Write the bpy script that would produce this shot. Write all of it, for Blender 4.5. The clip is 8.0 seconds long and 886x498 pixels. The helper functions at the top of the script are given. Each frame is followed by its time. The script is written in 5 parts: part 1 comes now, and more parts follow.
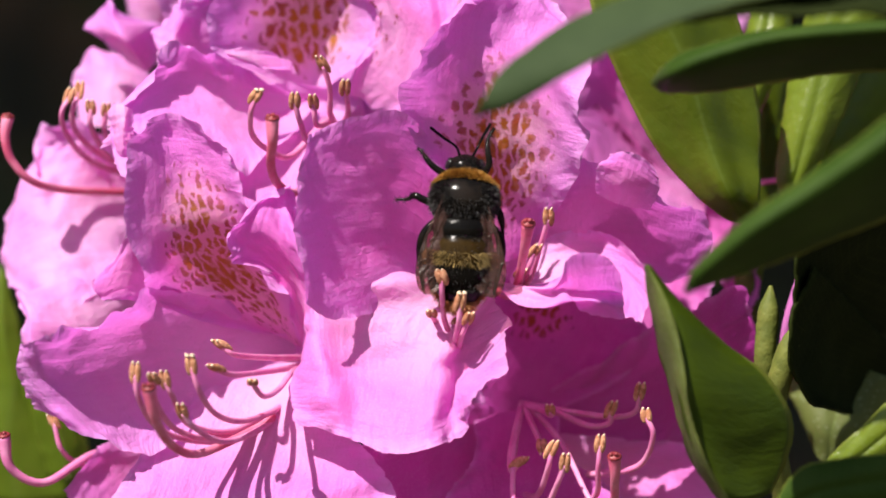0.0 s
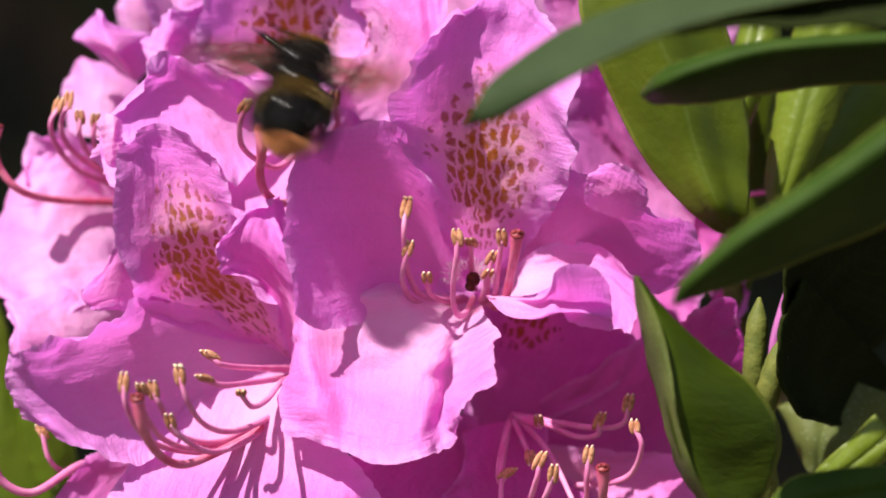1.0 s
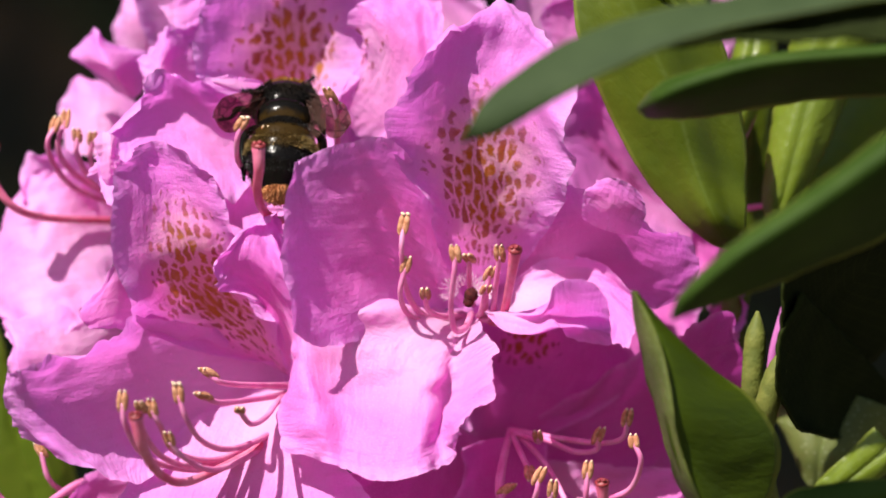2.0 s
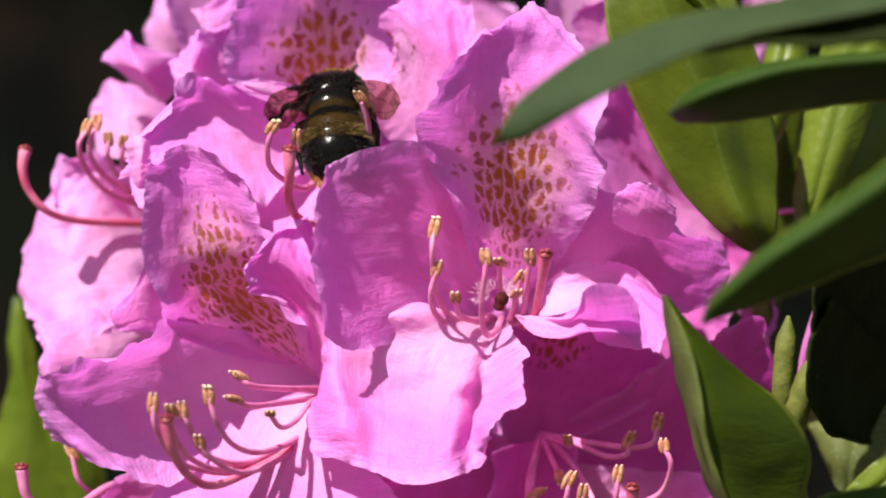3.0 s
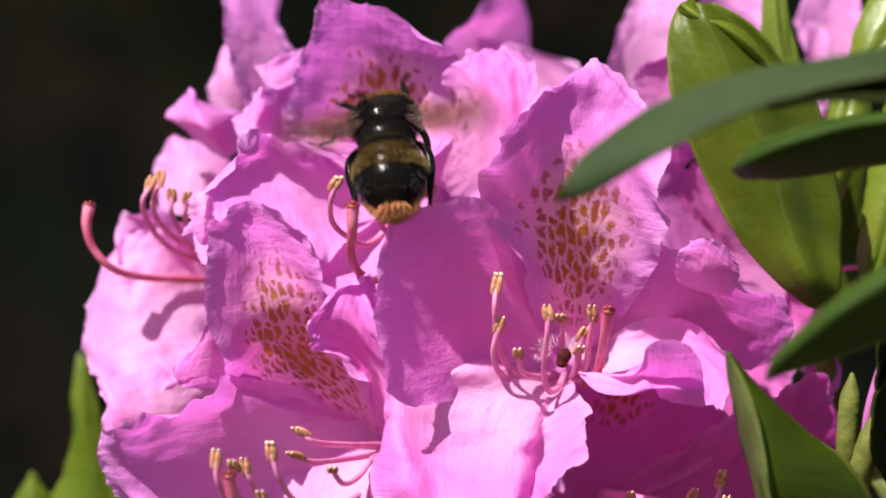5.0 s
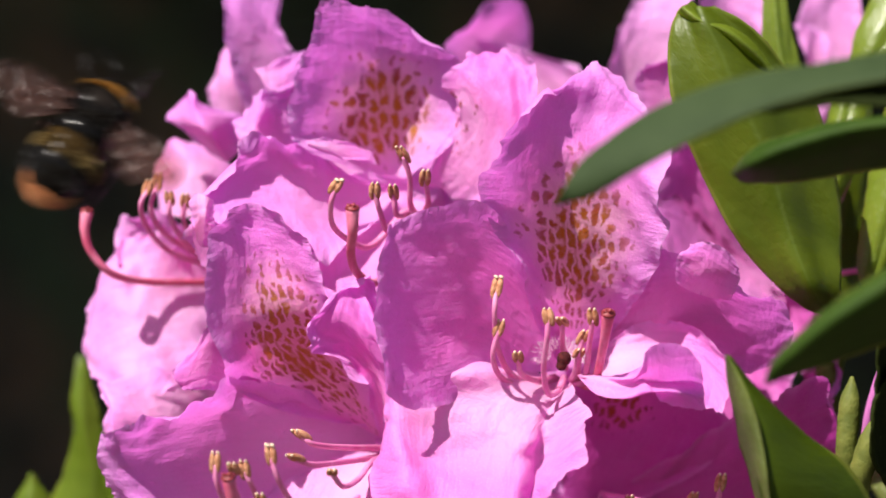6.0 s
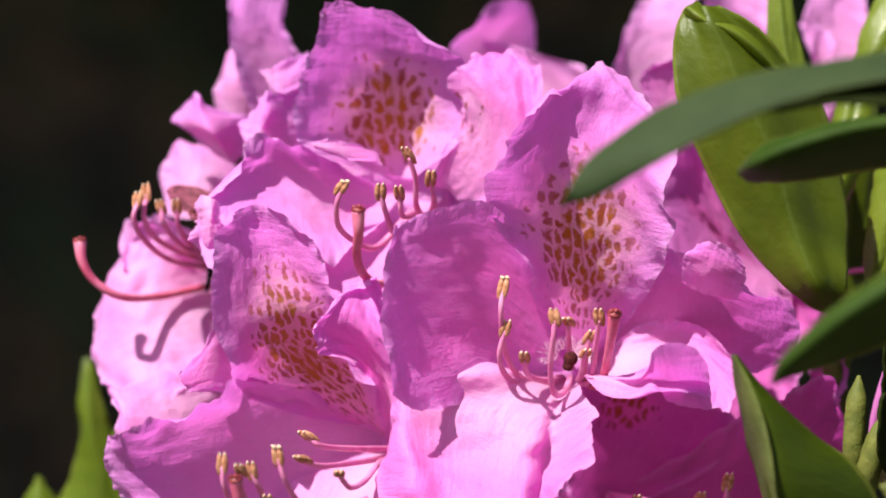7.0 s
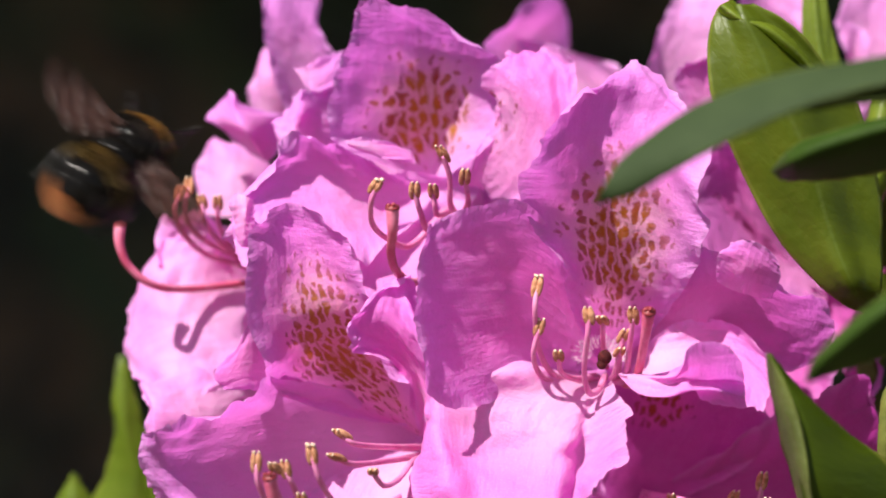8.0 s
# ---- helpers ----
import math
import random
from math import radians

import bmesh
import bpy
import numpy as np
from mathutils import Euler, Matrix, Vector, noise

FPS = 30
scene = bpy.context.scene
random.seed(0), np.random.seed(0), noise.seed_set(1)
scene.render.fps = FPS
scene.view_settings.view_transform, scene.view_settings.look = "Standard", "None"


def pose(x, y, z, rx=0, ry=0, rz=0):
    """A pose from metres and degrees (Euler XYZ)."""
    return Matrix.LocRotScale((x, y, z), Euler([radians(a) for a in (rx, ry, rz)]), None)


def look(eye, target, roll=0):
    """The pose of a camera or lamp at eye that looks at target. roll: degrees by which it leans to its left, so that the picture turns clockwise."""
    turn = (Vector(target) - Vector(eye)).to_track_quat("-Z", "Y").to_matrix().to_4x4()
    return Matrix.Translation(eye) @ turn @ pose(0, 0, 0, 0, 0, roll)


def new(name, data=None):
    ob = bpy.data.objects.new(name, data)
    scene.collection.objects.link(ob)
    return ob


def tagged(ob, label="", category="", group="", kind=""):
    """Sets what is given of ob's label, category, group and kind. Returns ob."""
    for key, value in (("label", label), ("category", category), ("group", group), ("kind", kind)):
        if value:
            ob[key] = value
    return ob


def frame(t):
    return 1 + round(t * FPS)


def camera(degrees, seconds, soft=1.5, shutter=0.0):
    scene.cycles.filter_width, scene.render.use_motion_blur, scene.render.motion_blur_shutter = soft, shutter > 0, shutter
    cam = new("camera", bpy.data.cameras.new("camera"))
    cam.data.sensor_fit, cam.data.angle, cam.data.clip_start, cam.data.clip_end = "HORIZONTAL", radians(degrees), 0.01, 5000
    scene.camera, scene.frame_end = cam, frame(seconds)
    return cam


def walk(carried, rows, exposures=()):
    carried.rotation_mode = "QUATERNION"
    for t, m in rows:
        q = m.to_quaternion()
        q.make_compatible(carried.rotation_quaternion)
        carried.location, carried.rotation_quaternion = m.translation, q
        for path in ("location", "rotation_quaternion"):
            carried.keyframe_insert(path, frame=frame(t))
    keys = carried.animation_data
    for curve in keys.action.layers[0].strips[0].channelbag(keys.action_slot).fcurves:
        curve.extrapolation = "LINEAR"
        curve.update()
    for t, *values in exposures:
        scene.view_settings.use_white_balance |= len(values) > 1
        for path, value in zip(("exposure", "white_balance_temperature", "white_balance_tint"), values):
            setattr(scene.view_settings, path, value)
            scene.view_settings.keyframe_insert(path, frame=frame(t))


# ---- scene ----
# All plants are set out in millimetres round the middle of the flower truss:
# x to the right, z up, d towards the camera.
CENTRE = Vector((0.0, 0.0, 1.2))
EYE = (0.0, -0.395, 1.2)


def at(x, z, d):
    return Vector((x / 1000, -d / 1000, z / 1000)) + CENTRE


# ---------------------------------------------------------------- camera
cam = camera(18.0, 8.0, soft=1.8, shutter=0.4)
cam.data.dof.use_dof = True
cam.data.dof.focus_distance = 0.392
cam.data.dof.aperture_fstop = 14.0
TURNS = [
    (0, 88.987, -0.151, -0.974),
    (0.5, 89.152, -0.183, -1.125),
    (1, 89.21, -0.303, -1.198),
    (1.5, 89.402, 0.043, -1.314),
    (2.8, 89.593, 0.055, -0.967),
    (3, 89.615, -0.042, -0.62),
    (3.5, 90, -0, -0),
    (4, 90.497, 0.052, 0.358),
    (4.5, 90.716, 0.026, 0.595),
    (6, 90.827, -0.21, 0.661),
    (6.5, 90.919, 0.194, 0.653),
    (7, 90.843, 0.049, 0.788),
    (7.5, 90.876, 0.217, 1.025),
    (8, 90.809, -0.007, 1.485),
]
walk(cam, [(t, pose(*EYE, rx, ry, rz)) for t, rx, ry, rz in TURNS],
     exposures=((0.0, 0.98), (8.0, 0.98)))

# ---------------------------------------------------------------- light
SUN = Vector((-0.394, -0.541, 0.743))
world = bpy.data.worlds.new("sky")
scene.world = world
world.use_nodes = True
wn = world.node_tree
sky = wn.nodes.new("ShaderNodeTexSky")
sky.sky_type = "NISHITA"
sky.sun_disc = False
sky.sun_elevation = math.asin(SUN.z)
sky.sun_rotation = math.atan2(SUN.x, SUN.y)
back = wn.nodes["Background"]
back.inputs["Strength"].default_value = 0.058
wn.links.new(sky.outputs[0], back.inputs["Color"])

sun_data = bpy.data.lights.new("sun", "SUN")
sun_data.energy = 5.0
sun_data.angle = radians(0.53)
sun_data.color = (1.0, 0.93, 0.86)
sun_ob = new("sun", sun_data)
sun_ob.matrix_world = look(SUN * 5, (0, 0, 0))


# ---------------------------------------------------------------- materials
class Nodes:
    """Small helper to write node materials."""

    def __init__(self, name):
        self.mat = bpy.data.materials.new(name)
        self.mat.use_nodes = True
        self.t = self.mat.node_tree
        self.t.nodes.clear()
        self.out = self.t.nodes.new("ShaderNodeOutputMaterial")

    def set(self, socket, v):
        if isinstance(v, bpy.types.NodeSocket):
            self.t.links.new(v, socket)
        elif v is not None:
            if socket.type == "RGBA" and len(v) == 3:
                v = (*v, 1.0)
            socket.default_value = v

    def n(self, kind, props=None, **ins):
        node = self.t.nodes.new(kind)
        for k, v in (props or {}).items():
            setattr(node, k, v)
        for k, v in ins.items():
            key = int(k[1:]) if k[0] == "i" and k[1:].isdigit() else k.replace("_", " ")
            self.set(node.inputs[key], v)
        return node

    def math(self, op, a, b=None, c=None):
        node = self.t.nodes.new("ShaderNodeMath")
        node.operation = op
        for i, v in enumerate((a, b, c)):
            self.set(node.inputs[i], v)
        return node.outputs[0]

    def mix(self, fac, a, b, how="MIX"):
        node = self.t.nodes.new("ShaderNodeMix")
        node.data_type, node.blend_type = "RGBA", how
        self.set(node.inputs[0], fac)
        self.set(node.inputs[6], a)
        self.set(node.inputs[7], b)
        return node.outputs[2]

    def step(self, v, lo, hi):
        node = self.t.nodes.new("ShaderNodeMapRange")
        node.interpolation_type = "SMOOTHSTEP"
        self.set(node.inputs[0], v)
        node.inputs[1].default_value, node.inputs[2].default_value = lo, hi
        return node.outputs[0]

    def noise(self, vec, scale, detail=3.0, rough=0.55):
        return self.n("ShaderNodeTexNoise", Vector=vec, Scale=scale, Detail=detail, Roughness=rough).outputs[0]

    def bump(self, height, strength, distance):
        return self.n("ShaderNodeBump", Height=height, Strength=strength, Distance=distance).outputs[0]

    def finish(self, shader):
        self.t.links.new(shader, self.out.inputs[0])
        return self.mat


def sheet_shader(k, colour, glow, normal, rough, share, sheen=0.0, spec=0.4):
    """A thin living sheet: a glossy face over a part that lets light through."""
    face = k.n("ShaderNodeBsdfPrincipled", Base_Color=colour, Roughness=rough, Normal=normal)
    face.inputs["Specular IOR Level"].default_value = spec
    face.inputs["Sheen Weight"].default_value = sheen
    through_light = k.n("ShaderNodeBsdfTranslucent", Color=glow, Normal=normal)
    return k.n("ShaderNodeMixShader", i0=share, i1=face.outputs[0], i2=through_light.outputs[0]).outputs[0]


def petal_material(name, base, deep, spot=None, pale_throat=0.42, lilac=0.5):
    """spot: (middle across, middle along, half width, half length, cell mm, spot size, inner colour, outer colour, ground, flush)."""
    k = Nodes(name)
    share = k.n("ShaderNodeUVMap", {"uv_map": "share"}).outputs[0]
    mm = k.n("ShaderNodeUVMap", {"uv_map": "mm"}).outputs[0]
    uv = k.n("ShaderNodeSeparateXYZ", i0=share)
    across, along = uv.outputs[0], uv.outputs[1]
    seed = k.n("ShaderNodeObjectInfo").outputs["Random"]
    big = k.n("ShaderNodeTexNoise", {"noise_dimensions": "4D"}, Vector=mm, W=k.math("MULTIPLY", seed, 40.0), Scale=0.11, Detail=3.0).outputs[0]
    veins_at = k.n("ShaderNodeMapping", i0=mm, Scale=(1.0, 0.12, 1.0)).outputs[0]
    vein = k.noise(veins_at, 1.1, 4.0, 0.6)
    grain = k.noise(mm, 3.2, 3.0, 0.6)
    edge = k.math("ABSOLUTE", k.math("SUBTRACT", k.math("MULTIPLY", across, 2.0), 1.0))
    edge_all = k.math("MAXIMUM", edge, along)
    rim = k.step(edge_all, 0.35, 0.95)
    col = k.mix(k.step(big, 0.3, 0.72), base, deep)
    # Bluish skylight on the shaded margins is put into this lilac rim.
    col = k.mix(k.math("MULTIPLY", rim, lilac), col, (0.75, 0.265, 0.77))
    col = k.mix(k.math("MULTIPLY", k.step(vein, 0.46, 0.72), 0.24), col, (0.66, 0.15, 0.54))
    col = k.mix(k.math("MULTIPLY", k.step(edge_all, 0.88, 1.0), 0.28), col, (0.82, 0.5, 0.84))
    throat = k.math("MULTIPLY", k.math("SUBTRACT", 1.0, k.step(along, 0.05, 0.75)), k.math("SUBTRACT", 1.15, k.math("MULTIPLY", edge, 0.6)))
    col = k.mix(k.math("MULTIPLY", throat, pale_throat), col, (0.93, 0.57, 0.85))
    col = k.mix(k.math("MULTIPLY", k.step(grain, 0.5, 0.75), 0.18), col, (0.86, 0.55, 0.84))
    glow_keep = 1.0
    if spot:
        mid, up, wide, tall, cell, size, inner, outer, ground, flush = spot
        du = k.math("DIVIDE", k.math("SUBTRACT", across, mid), wide)
        dv = k.math("DIVIDE", k.math("SUBTRACT", along, up), tall)
        wob = k.math("MULTIPLY", k.math("SUBTRACT", k.noise(mm, 0.35, 2.0), 0.5), 0.5)
        r = k.math("ADD", k.math("SQRT", k.math("ADD", k.math("MULTIPLY", du, du), k.math("MULTIPLY", dv, dv))), wob)
        inside = k.math("SUBTRACT", 1.0, k.step(r, 0.35, 1.0))
        warp = k.n("ShaderNodeTexNoise", Vector=mm, Scale=0.6, Detail=2.0).outputs[1]
        # the marks stand in rows that fan out from the throat
        fan = k.n("ShaderNodeCombineXYZ", i0=k.math("MULTIPLY", across, 20.0), i1=k.n("ShaderNodeSeparateXYZ", i0=mm).outputs[1]).outputs[0]
        at_mm = k.n("ShaderNodeMapping", i0=fan, Scale=(1.0 / cell, 0.4 / cell, 1.0)).outputs[0]
        at_mm = k.n("ShaderNodeVectorMath", {"operation": "MULTIPLY_ADD"}, i0=warp, i1=(1.1, 1.0, 0.0), i2=at_mm).outputs[0]
        cells = k.n("ShaderNodeTexVoronoi", {"feature": "F1", "voronoi_dimensions": "2D"}, Vector=at_mm, Scale=1.0, Randomness=0.8)
        net = k.n("ShaderNodeTexVoronoi", {"feature": "DISTANCE_TO_EDGE", "voronoi_dimensions": "2D"}, Vector=at_mm, Scale=1.0, Randomness=0.8).outputs[0]
        chance = k.n("ShaderNodeSeparateColor", i0=cells.outputs[1]).outputs[0]
        # cells fill up in the middle; outwards the marks shrink, and some cells stay empty
        keep = k.math("GREATER_THAN", k.math("ADD", chance, k.math("MULTIPLY", inside, 1.3)), 0.5)
        limit = k.math("ADD", k.math("MULTIPLY", inside, size * 0.85), 0.19)
        limit = k.math("MULTIPLY", limit, k.math("ADD", 0.62, k.math("MULTIPLY", k.n("ShaderNodeSeparateColor", i0=cells.outputs[1]).outputs[1], 0.6)))
        round_mark = k.step(k.math("SUBTRACT", k.math("ADD", limit, k.math("MULTIPLY", k.math("SUBTRACT", k.noise(mm, 1.6, 2.0), 0.5), 0.4)), cells.outputs[0]), -0.06, 0.17)
        mark = k.math("MULTIPLY", k.math("MULTIPLY", round_mark, k.step(net, 0.02, 0.26)), k.math("MULTIPLY", keep, k.math("LESS_THAN", r, 1.0)))
        col = k.mix(k.math("MULTIPLY", k.math("SUBTRACT", 1.0, k.step(r, 0.25, 1.1)), 0.78), col, ground)
        tone = k.mix(k.step(k.math("ADD", r, k.math("MULTIPLY", k.math("SUBTRACT", chance, 0.5), 0.5)), 0.2, 0.85), inner, outer)
        # a streaked flush along the middle of the lobe
        streak_at = k.n("ShaderNodeMapping", i0=fan, Scale=(0.9, 0.09, 1.0)).outputs[0]
        streak = k.math("MULTIPLY", k.step(k.noise(streak_at, 1.0, 3.0), 0.5, 0.68), k.math("SUBTRACT", 1.0, k.step(r, 0.15, 0.75)))
        col = k.mix(k.math("MULTIPLY", k.math("MULTIPLY", streak, k.step(along, 0.1, 0.22)), flush), col, inner)
        col = k.mix(k.math("MULTIPLY", k.math("SUBTRACT", 1.0, k.step(r, 0.05, 0.7)), flush * 0.35), col, inner)
        depth = k.math("MULTIPLY", k.math("ADD", 0.72, k.math("MULTIPLY", k.noise(mm, 1.1, 2.0), 0.5)), k.math("ADD", 0.62, k.math("MULTIPLY", inside, 0.38)))
        col = k.mix(k.math("MULTIPLY", mark, depth), col, tone)
    pits = k.n("ShaderNodeTexVoronoi", {"voronoi_dimensions": "2D"}, Vector=mm, Scale=0.9, Randomness=1.0).outputs[0]
    pit = k.math("MULTIPLY", k.math("SUBTRACT", 1.0, k.step(pits, 0.05, 0.16)), k.step(k.noise(mm, 0.18, 2.0), 0.5, 0.65))
    col = k.mix(k.math("MULTIPLY", pit, 0.3), col, (0.55, 0.12, 0.42))
    glow = k.mix(1.0, col, (1.0, 0.61, 0.95), "MULTIPLY")
    crease = k.math("ADD", k.math("MULTIPLY", vein, 0.6), k.math("MULTIPLY", grain, 0.22))
    # soft puckers over the blade, short crossways pleats along the margin
    pucker = k.math("MULTIPLY", k.noise(mm, 0.55, 3.0), 0.9)
    pleat_at = k.n("ShaderNodeMapping", i0=mm, Scale=(0.45, 1.25, 1.0)).outputs[0]
    pleat = k.math("MULTIPLY", k.noise(pleat_at, 1.0, 2.0), k.math("MULTIPLY", k.step(edge_all, 0.66, 1.0), 0.9))
    # long shallow folds that run from the throat to the margin
    fold_at = k.n("ShaderNodeMapping", i0=mm, Scale=(0.42, 0.07, 1.0)).outputs[0]
    fold = k.math("MULTIPLY", k.noise(fold_at, 1.0, 2.0), 0.3)
    crease = k.math("ADD", k.math("ADD", crease, fold), k.math("ADD", pucker, pleat))
    normal = k.bump(crease, 0.5, 0.0007)
    return k.finish(sheet_shader(k, col, glow, normal, 0.5, 0.47, sheen=0.1, spec=0.28))


MAUVE, ROSE = (0.86, 0.20, 0.645), (0.80, 0.145, 0.56)
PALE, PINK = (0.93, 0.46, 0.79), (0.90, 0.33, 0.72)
WHITE_ROSE = (0.90, 0.50, 0.62)
OCHRE, RUST = (0.43, 0.13, 0.010), (0.34, 0.055, 0.03)
petal_mat = {
    "plain": petal_material("mauve_petal", MAUVE, ROSE),
    # Sunlight on the bright petals is put into this paler pink.
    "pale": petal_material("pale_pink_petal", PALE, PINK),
    "lilac": petal_material("lilac_pink_petal", (0.83, 0.285, 0.71), (0.79, 0.22, 0.65), lilac=0.8),
    "floor": petal_material("white_throated_petal", (0.88, 0.26, 0.70), (0.81, 0.155, 0.575), pale_throat=0.8, lilac=0.5),
    # Light thrown about inside the cupped petals is put into this deeper pink.
    "cup": petal_material("deep_centred_petal", (0.86, 0.185, 0.64), (0.80, 0.135, 0.56), pale_throat=0.3, lilac=0.75),
    "C": petal_material("centre_spotted_petal", (0.82, 0.195, 0.66), (0.75, 0.14, 0.565), lilac=0.75, pale_throat=0.3, spot=(0.48, 0.33, 0.40, 0.29, 1.3, 0.68, OCHRE, RUST, WHITE_ROSE, 0.6)),
    "T": petal_material("top_spotted_petal", (0.79, 0.285, 0.70), (0.75, 0.225, 0.65), lilac=0.9, spot=(0.5, 0.40, 0.38, 0.38, 1.3, 0.62, (0.52, 0.20, 0.012), RUST, (0.94, 0.60, 0.68), 1.0)),
    "A": petal_material("faded_spotted_petal", MAUVE, ROSE, lilac=0.75, spot=(0.58, 0.37, 0.42, 0.42, 1.3, 0.54, (0.44, 0.16, 0.02), RUST, (0.86, 0.44, 0.58), 1.0)),
    # Shade on the low and hidden petals is put into these two deeper magentas.
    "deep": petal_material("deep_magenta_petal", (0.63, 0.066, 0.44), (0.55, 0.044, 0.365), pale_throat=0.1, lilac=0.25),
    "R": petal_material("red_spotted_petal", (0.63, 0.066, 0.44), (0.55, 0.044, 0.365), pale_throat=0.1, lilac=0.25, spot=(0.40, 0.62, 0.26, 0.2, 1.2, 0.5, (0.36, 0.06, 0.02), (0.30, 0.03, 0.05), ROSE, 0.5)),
    "F": petal_material("freckled_petal", MAUVE, ROSE, (0.2, 0.3, 0.32, 0.25, 1.9, 0.1, RUST, (0.5, 0.08, 0.2), PALE, 0.0)),
    "N": petal_material("dark_veined_petal", ROSE, (0.60, 0.10, 0.45), (0.48, 0.45, 0.10, 0.35, 1.6, 0.40, (0.25, 0.02, 0.12), (0.25, 0.02, 0.12), ROSE, 0.6)),
}


def plain_material(name, colour, other, rough, scale, spec=0.4, share=0.0, relief=0.0):
    k = Nodes(name)
    where = k.n("ShaderNodeTexCoord").outputs["Object"]
    a = k.noise(where, scale, 4.0)
    b = k.noise(where, scale * 7, 2.0)
    col = k.mix(k.step(a, 0.35, 0.68), colour, other)
    col = k.mix(k.math("MULTIPLY", k.step(b, 0.5, 0.8), 0.35), col, tuple(c * 0.6 for c in colour))
    normal = k.bump(k.math("ADD", a, k.math("MULTIPLY", b, 0.5)), 0.4, relief) if relief else None
    return k.finish(sheet_shader(k, col, col, normal, rough, share, spec=spec))


def leaf_material(name, top, other, rough, share, spec=0.5, speck=0.0, midline=0.4, lit_rim=0.7):
    k = Nodes(name)
    mm = k.n("ShaderNodeUVMap", {"uv_map": "mm"}).outputs[0]
    share_uv = k.n("ShaderNodeSeparateXYZ", i0=k.n("ShaderNodeUVMap", {"uv_map": "share"}).outputs[0])
    big = k.noise(mm, 0.12, 3.0)
    fine = k.noise(mm, 2.2, 3.0)
    across = k.math("ABSOLUTE", k.math("SUBTRACT", share_uv.outputs[0], 0.5))
    slant = k.math("ADD", k.math("MULTIPLY", share_uv.outputs[1], 34.0), k.math("MULTIPLY", across, -16.0))
    rib = k.math("SINE", k.math("ADD", k.math("MULTIPLY", slant, 3.1), k.math("MULTIPLY", big, 3.0)))
    side = k.step(rib, 0.86, 1.0)
    mid = k.math("SUBTRACT", 1.0, k.step(across, 0.0, 0.03))
    col = k.mix(k.step(big, 0.3, 0.7), top, other)
    col = k.mix(k.math("MULTIPLY", side, 0.035), col, (0.16, 0.22, 0.04))
    col = k.mix(k.math("MULTIPLY", mid, midline), col, (0.18, 0.24, 0.06))
    col = k.mix(k.math("MULTIPLY", k.step(fine, 0.55, 0.8), 0.25), col, tuple(c * 0.6 for c in top))
    # Light caught by the leaf edge is painted as a paler rim.
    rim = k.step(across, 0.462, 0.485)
    col = k.mix(k.math("MULTIPLY", rim, lit_rim), col, (0.22, 0.25, 0.04))
    # Pale dots: mottling on the pale leaf, painted glints on the bright ones.
    if speck:
        dots = k.n("ShaderNodeTexVoronoi", {"voronoi_dimensions": "2D"}, Vector=mm, Scale=0.7, Randomness=1.0).outputs[0]
        col = k.mix(k.math("MULTIPLY", k.math("SUBTRACT", 1.0, k.step(dots, 0.08, 0.2)), speck), col, (0.55, 0.62, 0.45))
    hi = k.math("ADD", k.math("MULTIPLY", side, -0.07), k.math("MULTIPLY", k.noise(mm, 0.9, 3.0), 1.0))
    normal = k.bump(hi, 0.35, 0.0004)
    glow = k.mix(1.0, col, (1.9, 1.8, 0.4), "MULTIPLY")
    return k.finish(sheet_shader(k, col, glow, normal, rough, share, spec=spec))


leaf_mat = {
    "green": leaf_material("green_leaf", (0.041, 0.069, 0.003), (0.056, 0.087, 0.004), 0.42, 0.36, spec=0.2, midline=0.15),
    "grey": leaf_material("grey_green_leaf", (0.025, 0.041, 0.016), (0.032, 0.050, 0.020), 0.7, 0.12, spec=0.1, midline=0.0, lit_rim=0.2),
    "olive": leaf_material("olive_leaf", (0.082, 0.118, 0.006), (0.115, 0.155, 0.009), 0.38, 0.5, spec=0.4, midline=0.25),
    # Sunlight on the brighter leaves is put into this yellow-green.
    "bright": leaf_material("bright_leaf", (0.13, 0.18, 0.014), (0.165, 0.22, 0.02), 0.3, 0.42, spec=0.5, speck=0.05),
    # Deep shade on these leaves is put into the near-black colour.
    "dark": leaf_material("dark_leaf", (0.008, 0.012, 0.003), (0.012, 0.017, 0.004), 0.7, 0.03, spec=0.04, midline=0.0, lit_rim=0.03),
    "thick": leaf_material("thick_dark_leaf", (0.024, 0.050, 0.007), (0.034, 0.064, 0.010), 0.55, 0.2, spec=0.08, midline=0.0),
    # Pale underside of a leaf, and a sunlit leaf end with light painted in.
    "pale": leaf_material("pale_leaf_underside", (0.085, 0.108, 0.020), (0.12, 0.145, 0.030), 0.65, 0.3, speck=0.12),
    # Second sunlit green: the light on shoots and far leaves is in the colour.
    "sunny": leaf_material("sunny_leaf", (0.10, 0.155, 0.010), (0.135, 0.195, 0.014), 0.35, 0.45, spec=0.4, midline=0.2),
}
filament_mat = plain_material("pink_filament", (0.72, 0.20, 0.44), (0.78, 0.32, 0.54), 0.4, 300, share=0.25)
style_mat = plain_material("rose_style", (0.66, 0.11, 0.22), (0.74, 0.24, 0.38), 0.35, 200, share=0.2)
stigma_mat = plain_material("dark_red_stigma", (0.14, 0.015, 0.02), (0.25, 0.03, 0.04), 0.45, 900, relief=0.0003)
anther_mat = plain_material("tan_anther", (0.34, 0.13, 0.06), (0.58, 0.29, 0.17), 0.8, 1300, relief=0.001)
pollen_mat = plain_material("cream_pollen", (0.58, 0.43, 0.29), (0.72, 0.58, 0.43), 0.85, 1500, relief=0.0003)
